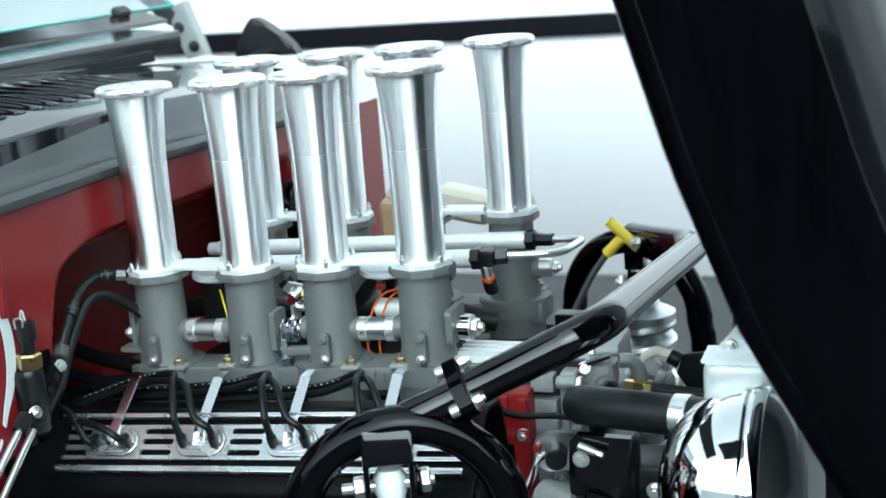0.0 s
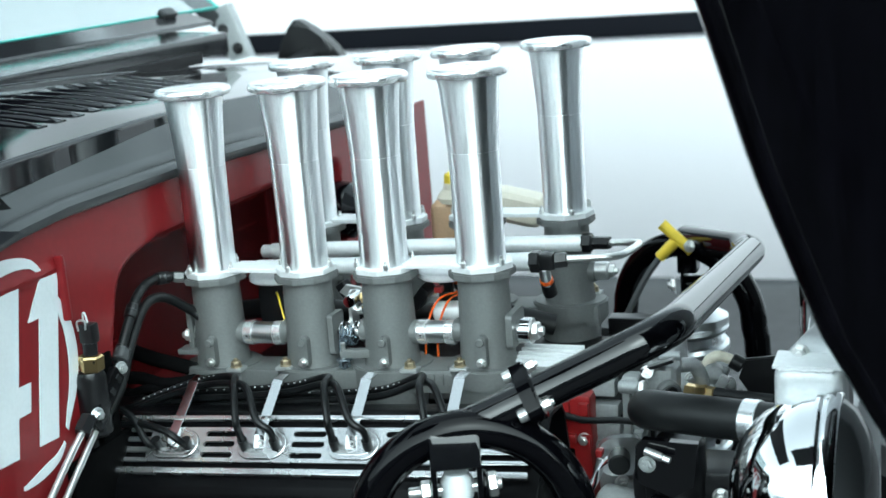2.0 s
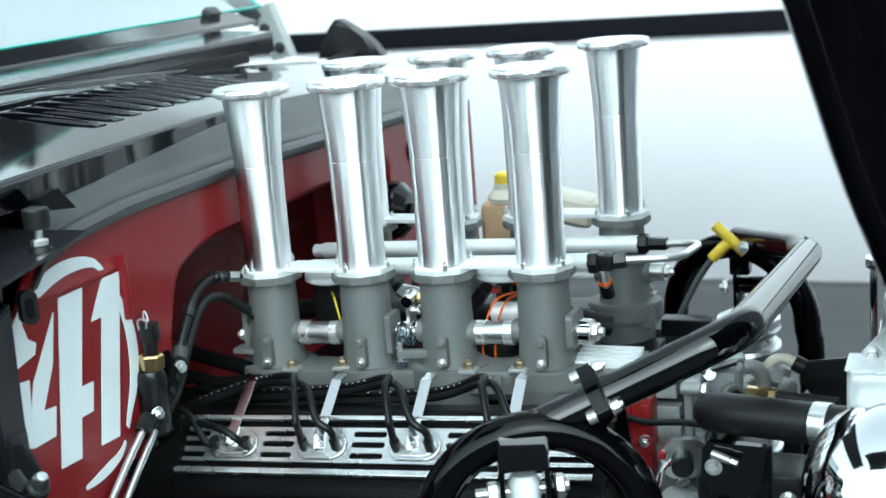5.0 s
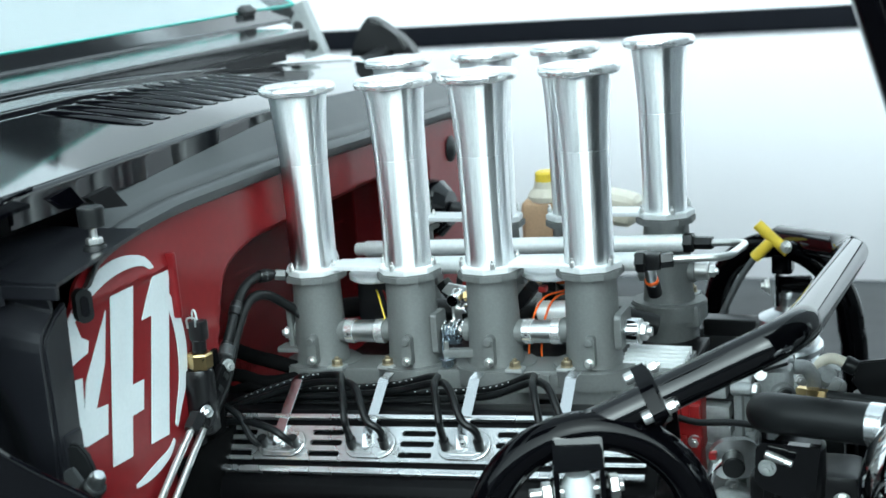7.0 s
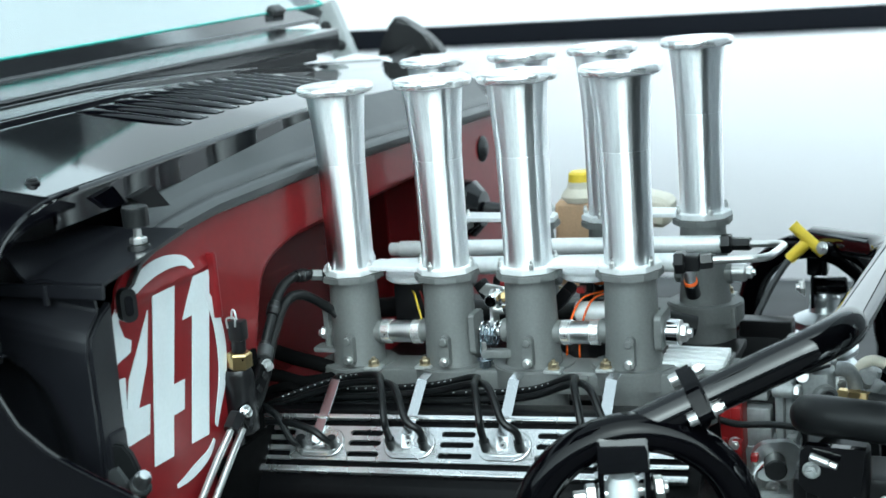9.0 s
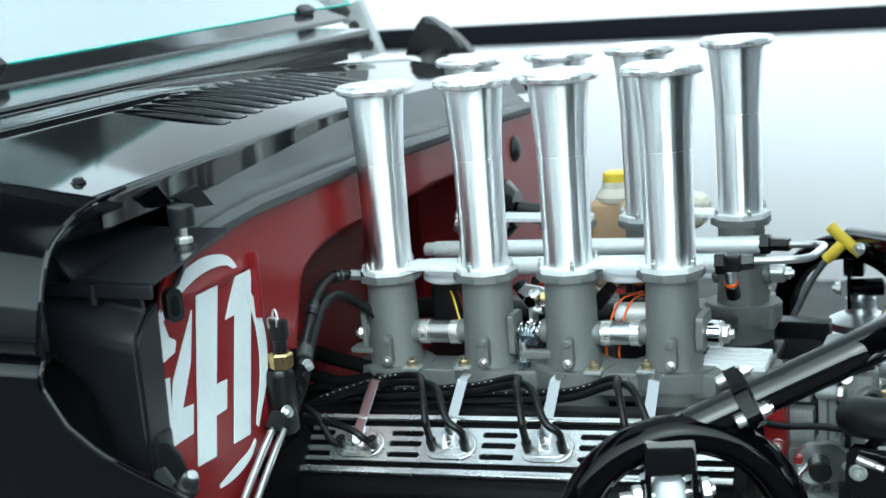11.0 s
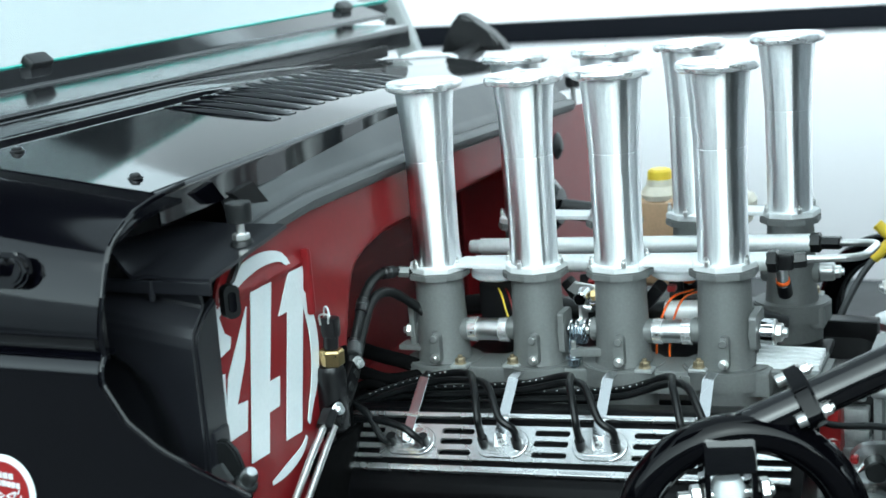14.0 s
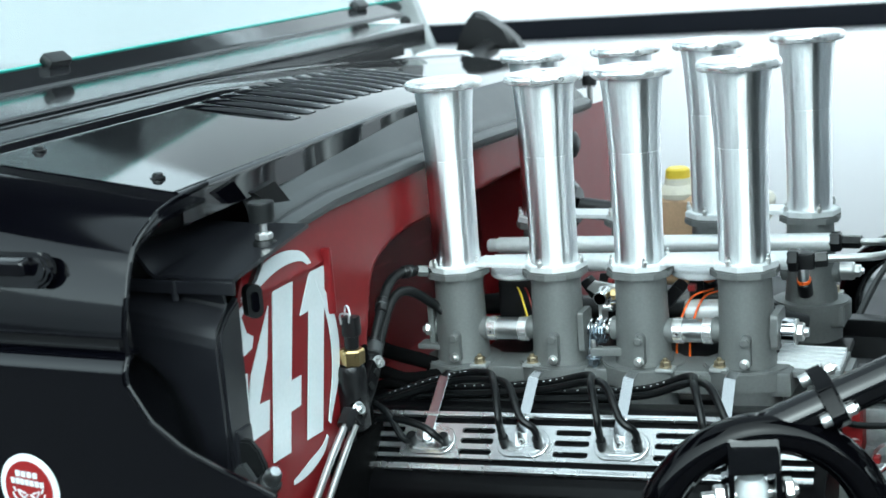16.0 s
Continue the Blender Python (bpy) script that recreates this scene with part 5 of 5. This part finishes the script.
far_hoop = thing("shock_hoop", "gloss black tubular shock hoop behind the engine", "shock hoop", "shock hoops", at=(0.37, 0.58, 0.8))
FD = Vector((0.926, -0.377, 0))
part("tube", tube(hoop_path(Vector((0.366, 0.585, 0.985)), FD, 0.114, 0.6), 0.0195, 20, steps=3), POWDER_BLACK, far_hoop)
part("gusset", block((0.03, 0.035, 0.03), (0.37, 0.585, 1.072), 0.004), POWDER_BLACK, far_hoop)
part("tab", block((0.006, 0.04, 0.05), (0.365, 0.575, 1.035), 0.002), POWDER_BLACK, far_hoop)
coil = thing("coil_spring", "silver coil-over spring and damper", "coil spring", at=(0.385, 0.6, 0.7))
helix = [(0.377 + 0.040 * math.cos(a), 0.60 + 0.040 * math.sin(a), 0.71 + 0.26 * a / (math.tau * 8)) for a in np.linspace(0, math.tau * 8, 8 * 18)]
part("spring", tube(helix, 0.0095, 8, smooth=False), SATIN_ALU, coil)
part("damper", rod((0.377, 0.60, 0.65), (0.377, 0.60, 1.02), 0.022, 20), SATIN_ALU, coil)
part("top_cup", lathe([(0.02, 0.968), (0.048, 0.972), (0.048, 0.984), (0.024, 0.996), (0.016, 1.03), (0, 1.03)], (0.377, 0.60, 0), seg=24), SATIN_ALU, coil)
part("top_eye", rod((0.36, 0.59, 1.035), (0.41, 0.60, 1.035), 0.014, 16), POWDER_BLACK, coil)
hexbolt("eye_bolt", (0.348, 0.585, 1.035), (-1, -0.2, 0), 0.010, coil)

dip = thing("dipstick", "yellow T-handled plastic dipstick handle", "dipstick", at=(0.357, 0.545, 1.109))
part("handle", tube([(0.339, 0.550, 1.139), (0.352, 0.550, 1.126), (0.368, 0.550, 1.111), (0.383, 0.550, 1.097)], 0.0085, 12), YELLOW, dip)
part("stem", rod((0.362, 0.551, 1.116), (0.333, 0.549, 1.087), 0.0085, 12), YELLOW, dip)
part("guide_tube", tube([(0.335, 0.548, 1.089), (0.312, 0.525, 1.054), (0.282, 0.475, 0.989), (0.252, 0.425, 0.929)], 0.005, 10), SATIN_BLACK, dip)
part("bracket", block((0.030, 0.03, 0.022), (0.400, 0.535, 1.108), 0.008), POWDER_BLACK, dip)
hexbolt("bolt", (0.384, 0.52, 1.112), (-0.5, -1, 0.3), 0.007, dip)

bottle = thing("washer_bottle", "tan translucent bottle with a yellow cap", "bottle", at=(0.07, 0.53, 1.05))
part("tank", block((0.085, 0.07, 0.14), (0.030, 0.535, 1.115), 0.018, seg=3), TAN, bottle)
part("neck", lathe([(0.030, 0), (0.031, 0.008), (0.025, 0.016), (0.021, 0.020), (0.019, 0.03)], (0.026, 0.53, 1.180), seg=24), CREAM, bottle, "cream neck")
part("cap", lathe([(0.0185, 0), (0.019, 0.002), (0.018, 0.016), (0.014, 0.019), (0, 0.019)], (0.026, 0.53, 1.206), seg=24), YELLOW, bottle, "yellow screw cap")
solid("padded_cover", block((0.095, 0.06, 0.05), (0.118, 0.545, 1.168), 0.02, TILT(0, 12, 0), 3), CREAM, "cream padded cover beside the bottle", "cover")
resv = thing("brake_booster", "black round brake booster on the firewall", "brake booster", at=(-0.16, 0.55, 1.1))
part("drum", lathe([(0.02, 0), (0.044, 0.006), (0.047, 0.018), (0.044, 0.04), (0.028, 0.055), (0, 0.057)], (-0.178, 0.50, 1.172), (1, 0, 0), 32), GLOSS_BLACK, resv)
part("cylinder", rod((-0.122, 0.50, 1.168), (-0.05, 0.50, 1.160), 0.016, 16), PLASTIC_BLACK, resv)

# ---- front of the engine ----
red = thing("red_engine_bracket", "red painted engine front bracket", "bracket", at=(0.34, 0.02, 0.95))
part("arm", block((0.040, 0.03, 0.066), (0.3415, 0.02, 1.031), 0.006), RED_PLASTIC, red)
part("web", block((0.020, 0.03, 0.13), (0.352, 0.02, 0.940), 0.004, TILT(0, -3, 0)), RED_PLASTIC, red)
for dx, z, h in ((-0.010, 1.050, 0.018), (0.012, 1.046, 0.022), (-0.004, 1.013, 0.012), (0.013, 1.010, 0.016)):
    part("pad", block((0.012, 0.008, h), (0.3415 + dx, 0.003, z), 0.003), RED_PLASTIC, red)
hexbolt("bolt", (0.352, 0.004, 1.012), (0, -1, 0), 0.006, red)
head = thing("cylinder_head", "dark cast cylinder head end", "cylinder head", at=(0.33, -0.08, 0.95))
part("end", block((0.02, 0.12, 0.16), (0.318, -0.075, 0.945), 0.008), WRINKLE_BLACK, head)
part("coil_pack", block((0.02, 0.06, 0.07), (0.322, -0.10, 1.03), 0.004), PLASTIC_BLACK, head)
part("disc", lathe([(0, 0), (0.043, 0), (0.047, 0.006), (0.047, 0.016), (0.03, 0.022), (0, 0.022)], (0.312, -0.03, 0.935), (0.5, -0.86, 0.1), 32), CAST, head)

timing = thing("timing_cover", "silver cast timing cover with bosses", "timing cover", at=(0.40, 0.12, 0.95))
part("plate", block((0.05, 0.30, 0.22), (0.385, 0.20, 0.930), 0.010), CAST_LIGHT, timing)
part("step", block((0.050, 0.05, 0.034), (0.378, 0.085, 1.030), 0.006), CAST_LIGHT, timing)
part("ramp", block((0.055, 0.04, 0.018), (0.376, 0.100, 1.056), 0.005, TILT(0, 10, 0)), CAST_LIGHT, timing)
part("shelf", block((0.06, 0.06, 0.012), (0.390, 0.060, 1.006), 0.003), CAST_LIGHT, timing)
part("web", block((0.012, 0.06, 0.12), (0.412, 0.045, 0.96), 0.003), CAST_LIGHT, timing)
part("rib", block((0.05, 0.008, 0.08), (0.385, 0.045, 0.965), 0.003, TILT(0, 15, 0)), CAST_LIGHT, timing)
part("neck", rod((0.405, 0.09, 1.030), (0.440, 0.075, 1.032), 0.013, 18), CAST_LIGHT, timing)
part("neck_collar", rod((0.420, 0.084, 1.031), (0.427, 0.081, 1.031), 0.0165, 18), CAST_LIGHT, timing)
part("boss", rod((0.390, 0.035, 0.99), (0.425, 0.012, 0.99), 0.019, 20), CAST_LIGHT, timing)
part("boss", rod((0.385, 0.03, 0.935), (0.42, 0.01, 0.935), 0.022, 20), CAST_LIGHT, timing)
for x, y, z in ((0.396, 0.058, 1.040), (0.418, 0.008, 1.000), (0.405, 0.078, 1.058), (0.372, 0.056, 1.018), (0.425, 0.005, 0.965), (0.39, 0.02, 0.955)):
    hexbolt("bolt", (x, y, z), (0.5, -1, 0), 0.0068, timing)
# black sheet added to paint the shaded gaps between the pads
part("backing", block((0.075, 0.012, 0.16), (0.388, 0.052, 1.010), 0.003), PLASTIC_BLACK, timing)
for x0, x1, z0, z1 in ((0.357, 0.385, 1.056, 1.076), (0.357, 0.388, 1.029, 1.047), (0.357, 0.389, 1.008, 1.023), (0.357, 0.389, 0.94, 1.001)):
    part("pad", block((x1 - x0, 0.030, z1 - z0), ((x0 + x1) / 2, 0.042, (z0 + z1) / 2), 0.003), CAST_LIGHT, timing)
part("flange", block((0.021, 0.034, 0.092), (0.4035, 0.040, 1.036), 0.005, seg=3), CAST_LIGHT, timing)
part("flange_groove", block((0.003, 0.004, 0.08), (0.404, 0.0225, 1.034), 0.001), CAST, timing)
part("dowel", rod((0.393, 0.018, 1.073), (0.417, 0.014, 1.074), 0.0075, 18), CAST_LIGHT, timing)
part("dowel_nut", rod((0.417, 0.014, 1.074), (0.424, 0.013, 1.0742), 0.0086, 6), ZINC, timing)
part("outlet_body", block((0.038, 0.040, 0.040), (0.437, 0.045, 1.076), 0.012, seg=3), CAST_LIGHT, timing)
part("outlet_lip", rod((0.446, 0.020, 1.070), (0.452, 0.010, 1.069), 0.014, 22), CAST, timing)
part("outlet_bore", rod((0.450, 0.014, 1.0695), (0.4535, 0.0085, 1.0688), 0.0095, 22), PLASTIC_BLACK, timing)
part("gasket", block((0.040, 0.012, 0.004), (0.436, 0.024, 1.098), 0.001, TILT(0, -20, 0)), PLASTIC_BLACK, timing)
hexbolt("bolt", (0.424, 0.022, 1.090), (0.2, -1, 0.3), 0.0055, timing)
alt = thing("water_pump", "silver cast water pump with brass fittings", "water pump", at=(0.46, 0.15, 1.002))
part("body", lathe([(0.015, 0), (0.024, 0.003), (0.026, 0.02), (0.022, 0.036), (0.014, 0.040)], (0.432, 0.16, 1.027), (1, -0.3, 0.1), 28), CAST_LIGHT, alt)
part("snout", rod((0.468, 0.15, 1.030), (0.500, 0.14, 1.034), 0.013, 20), CAST_LIGHT, alt)
part("lug", block((0.026, 0.018, 0.018), (0.45, 0.15, 1.052), 0.005), CAST_LIGHT, alt)
part("lug", block((0.020, 0.016, 0.022), (0.486, 0.145, 1.052), 0.005, TILT(0, 20, 0)), CAST_LIGHT, alt)
part("clamp_ring", lathe([(0.015, 0), (0.017, 0.001), (0.017, 0.008), (0.015, 0.009)], (0.476, 0.148, 1.031), (1, -0.3, 0.1), 24, closed=False), ZINC, alt)
part("fitting", rod((0.455, 0.085, 1.048), (0.490, 0.075, 1.048), 0.0085, 6), BRASS, alt, "brass hose fitting")
part("fitting_head", block((0.014, 0.016, 0.015), (0.474, 0.078, 1.050), 0.003), BRASS, alt)
part("hose_tail", rod((0.490, 0.075, 1.048), (0.56, 0.06, 1.048), 0.008, 14), RUBBER, alt)
part("bracket", block((0.06, 0.03, 0.05), (0.545, 0.16, 1.017), 0.006, TILT(0, -35, 0)), PLASTIC_BLACK, alt)
for x, y, z in ((0.452, 0.136, 1.044), (0.498, 0.13, 1.042), (0.44, 0.13, 1.017)):
    hexbolt("bolt", (x, y, z), (0.4, -1, 0.2), 0.006, alt)
part("rod", rod((0.431, 0.05, 1.100), (0.458, 0.05, 1.101), 0.0052, 16), CAST_LIGHT, alt)
part("rod_nut", rod((0.424, 0.05, 1.0995), (0.431, 0.05, 1.100), 0.0070, 6), ZINC, alt)
part("round_body", lathe([(0, -0.014), (0.009, -0.011), (0.0138, 0), (0.012, 0.007), (0.008, 0.012), (0, 0.0125)], (0.484, 0.10, 1.065), (0.5, -1, 0.3), 24), CAST_LIGHT, alt)
part("round_lug", block((0.012, 0.010, 0.016), (0.497, 0.092, 1.058), 0.004, TILT(0, 30, 0)), CAST_LIGHT, alt)
part("elbow", tube([(0.474, 0.10, 1.070), (0.482, 0.10, 1.082), (0.494, 0.10, 1.086), (0.508, 0.10, 1.081)], 0.0062, 14), CREAM, alt, "pale plastic elbow")
part("elbow_boot", rod((0.506, 0.10, 1.082), (0.519, 0.10, 1.075), 0.0095, 16), RUBBER, alt)
part("guard", plate([(0.514, 1.060), (0.522, 1.083), (0.570, 1.090), (0.570, 1.020), (0.540, 1.020)], 0.006, Matrix(((1, 0, 0, 0), (0, 0, -1, 0.105), (0, 1, 0, 0), (0, 0, 0, 1))), 0.0015), PLASTIC_BLACK, alt, "black belt guard")
part("neck_curve", tube([(0.452, 0.075, 1.082), (0.466, 0.080, 1.080), (0.473, 0.085, 1.066), (0.474, 0.088, 1.052)], 0.0085, 16), CAST_LIGHT, alt)
motor = thing("throttle_motor", "round black plugged sensor on a silver flange", "sensor", at=(0.43, -0.03, 1.0))
part("flange", plate(rounded(0.055, 0.045, 0.02), 0.01, Matrix.Translation((0.437, -0.02, 0.998)) @ pose(0, 0, 0, 90, 0, 20)), SATIN_ALU, motor)
part("cap", rod((0.437, -0.028, 0.998), (0.443, -0.055, 0.998), 0.0120, 24), RUBBER, motor)
for dx in (-0.004, 0.018):
    hexbolt("flange_bolt", (0.440 + dx * 1.6, -0.029, 1.001 - abs(dx) * 0.3), (0.2, -1, 0), 0.0055, motor, CAST_LIGHT)
part("red_clip", block((0.008, 0.012, 0.008), (0.418, -0.04, 1.006), 0.002), RED_PLASTIC, motor)
part("plug", tube([(0.42, -0.045, 1.0), (0.415, -0.05, 0.98), (0.40, -0.055, 0.95), (0.398, -0.055, 0.92)], 0.0045, 10), SATIN_ALU, motor)
part("plug_sleeve", rod((0.399, -0.056, 0.965), (0.397, -0.056, 0.92), 0.007, 12), RUBBER, motor)
part("lower_body", rod((0.42, -0.04, 0.945), (0.47, -0.06, 0.945), 0.024, 20), CAST_LIGHT, motor)
for k, mat in enumerate((DECAL, RED_PLASTIC, TRIM_BLACK)):
    part("wire", tube([(0.428, -0.046, 1.004 - 0.003 * k), (0.418, -0.052, 0.990), (0.410 + 0.002 * k, -0.056, 0.972), (0.402, -0.057, 0.95)], 0.0014, 6), mat, motor)
motor.location += Vector((-0.037, 0.0, 0.010))
feed = thing("rubber_pipe", "thin black rubber pipe across the front", "hose", at=(0.36, -0.02, 1.03))
part("pipe", tube([(0.325, 0.0, 1.044), (0.36, -0.02, 1.045), (0.40, -0.03, 1.051), (0.45, -0.05, 1.056)], 0.0038, 12), RUBBER, feed)

thermo = thing("thermostat_housing", "black cast thermostat housing", "thermostat housing", at=(0.49, -0.07, 0.98))
part("outlet", rod((0.480, -0.085, 0.97), (0.480, -0.092, 1.060), 0.027, 24), PLASTIC_BLACK, thermo)
flange_out = [(0.448, 1.068), (0.441, 1.060), (0.439, 1.026), (0.446, 1.018), (0.478, 1.006), (0.500, 1.020), (0.505, 1.066)]
part("outlet_flange", plate(flange_out, 0.012, Matrix(((1, 0, 0, 0), (0, 0, 1, -0.124), (0, 1, 0, 0), (0, 0, 0, 1))), 0.002), TUBE_BLACK, thermo)
part("flange_rib", block((0.080, 0.012, 0.012), (0.492, -0.118, 0.992), 0.004, TILT(0, 12, 0)), TUBE_BLACK, thermo)
part("lower_elbow", rod((0.505, -0.120, 0.985), (0.520, -0.125, 0.930), 0.022, 20), TUBE_BLACK, thermo)
part("body", block((0.10, 0.07, 0.16), (0.49, -0.06, 0.945), 0.012), PLASTIC_BLACK, thermo)
part("arm", block((0.05, 0.03, 0.035), (0.452, -0.075, 1.0), 0.008), PLASTIC_BLACK, thermo)
hexbolt("bolt", (0.4525, -0.1255, 1.0415), (0, -1, 0), 0.0068, thermo, CAST_LIGHT)
hexbolt("bolt", (0.523, -0.10, 1.0), (0, -1, 0), 0.007, thermo)
part("clip", rod((0.452, -0.130, 1.0585), (0.471, -0.134, 1.0535), 0.0044, 12), ZINC, thermo, "bright hose clip worm")
part("clip_screw", rod((0.471, -0.134, 1.0535), (0.479, -0.136, 1.0515), 0.0034, 6), ZINC, thermo)
top_hose = thing("radiator_hose", "thick black rubber radiator top hose", "radiator hose", at=(0.50, -0.11, 1.08))
part("rubber", tube(bend([(0.458, -0.030, 1.062), (0.440, -0.104, 1.0945), (0.560, -0.135, 1.098), (0.625, -0.150, 1.099)], 0.040, 12), 0.0208, 32, smooth=False), RUBBER, top_hose)
part("band", rod((0.5535, -0.1332, 1.0981), (0.5695, -0.1372, 1.0983), 0.0218, 32, chamfer=0.02), PLATE_ALU, top_hose, "bright steel band")

rad = thing("radiator", "bare aluminium radiator end tank", "radiator", at=(0.62, 0.1, 0.8))
part("tank", block((0.066, 0.050, 0.16), (0.620, -0.148, 1.087), 0.014, seg=4), RAW_ALU, rad)
part("tank_lip", block((0.070, 0.048, 0.004), (0.621, -0.147, 1.1670), 0.0018), RAW_ALU, rad)
part("core", block((0.045, 0.64, 0.42), (0.628, 0.19, 0.84), 0.004), CAST_LIGHT, rad)
part("neck", rod((0.58, -0.139, 1.098), (0.61, -0.145, 1.099), 0.019, 24), SATIN_ALU, rad)
part("mount_plate", plate([(0, 0), (0.046, 0), (0.046, 0.0655), (0, 0.013)], 0.004, Matrix.Translation((0.598, -0.126, 1.158)) @ pose(0, 0, 0, 90, 0, 4)), SATIN_ALU, rad)
part("side_sheet", block((0.004, 0.10, 0.13), (0.648, -0.080, 1.115), 0.0015), SATIN_BLACK, rad)
hexbolt("bolt", (0.608, -0.131, 1.169), (0, -1, 0), 0.0065, rad)
rng_weld = random.Random(31)
bead = [(0.592 + 0.0045 * k, -0.1715 + rng_weld.uniform(-0.0006, 0.0006), 1.1655 + rng_weld.uniform(-0.0007, 0.0007)) for k in range(12)]
part("weld_bead", tube(bead, 0.0018, 8), RAW_ALU, rad)
overflow = thing("filler_post", "bright capped radiator filler post", "filler", at=(0.63, -0.05, 1.2))
part("post", rod((0.615, -0.08, 1.045), (0.615, -0.08, 1.245), 0.0125, 20), CHROME, overflow)
part("cap", lathe([(0.0155, 0), (0.0165, 0.002), (0.0165, 0.010), (0, 0.011)], (0.615, -0.08, 1.243), seg=20), CHROME, overflow)

lamp = thing("headlamp", "chrome bullet headlamp with clear glass", "headlamp", at=(0.64, -0.22, 1.0))
LC, LD = Vector((0.614, -0.195, 1.0545)), Vector((1.0, -0.02, 0.0)).normalized()
shell = [(0, -0.0665), (0.022, -0.0648), (0.042, -0.0585), (0.060, -0.048), (0.075, -0.033), (0.0865, -0.014), (0.0925, 0.003), (0.0945, 0.018)]
part("shell", lathe(shell, LC, LD, 48, closed=False), CHROME, lamp)
part("rim", lathe([(0.0945, 0.0150), (0.0972, 0.0155), (0.0978, 0.0190), (0.0968, 0.0210), (0.0966, 0.0225), (0.0985, 0.0240), (0.0990, 0.0275), (0.0980, 0.0320), (0.0955, 0.0360), (0.0930, 0.0375), (0.0900, 0.0375), (0.0900, 0.018)], LC, LD, 48, closed=False), CHROME, lamp)
part("lens", lathe([(0.0905, 0.034), (0.080, 0.048), (0.060, 0.060), (0.03, 0.068), (0, 0.070)], LC, LD, 40, closed=False), LENS, lamp, "clear bulged headlamp glass")
part("reflector", lathe([(0.089, 0.032), (0.06, 0.012), (0.02, -0.004), (0, -0.006)], LC, LD, 40, closed=False), SATIN_ALU, lamp)
part("stalk", rod(LC + Vector((0, 0, -0.075)), LC + Vector((0, 0, -0.25)), 0.014, 16), POWDER_BLACK, lamp)

# frame rails and tray that carry the engine bay
part("near_rail", block((2.0, 0.08, 0.12), (-0.1, -0.24, 0.58), 0.01), POWDER_BLACK, body)
part("far_rail", block((2.0, 0.08, 0.12), (-0.1, 0.63, 0.58), 0.01), POWDER_BLACK, body)
part("bay_floor", block((1.1, 0.9, 0.02), (0.25, 0.2, 0.62), 0.004), WRINKLE_BLACK, body)
part("far_coil_pack", block((0.075, 0.03, 0.036), (0.315, 0.45, 1.008), 0.004), PLASTIC_BLACK, body)
engine_block = thing("engine_block", "black painted engine block", "engine block", at=(0.08, 0.19, 0.7))
part("block", block((0.55, 0.36, 0.35), (0.07, 0.195, 0.82), 0.02), WRINKLE_BLACK, engine_block)
part("near_head", block((0.54, 0.12, 0.16), (0.07, -0.075, 0.93), 0.015), WRINKLE_BLACK, engine_block)
part("far_cover", block((0.50, 0.15, 0.09), (0.10, 0.47, 0.93), 0.02, TILT(-42, 0, 0)), WRINKLE_BLACK, engine_block)
part("rear_cover", block((0.07, 0.15, 0.20), (-0.232, -0.075, 0.945), 0.015), WRINKLE_BLACK, engine_block)
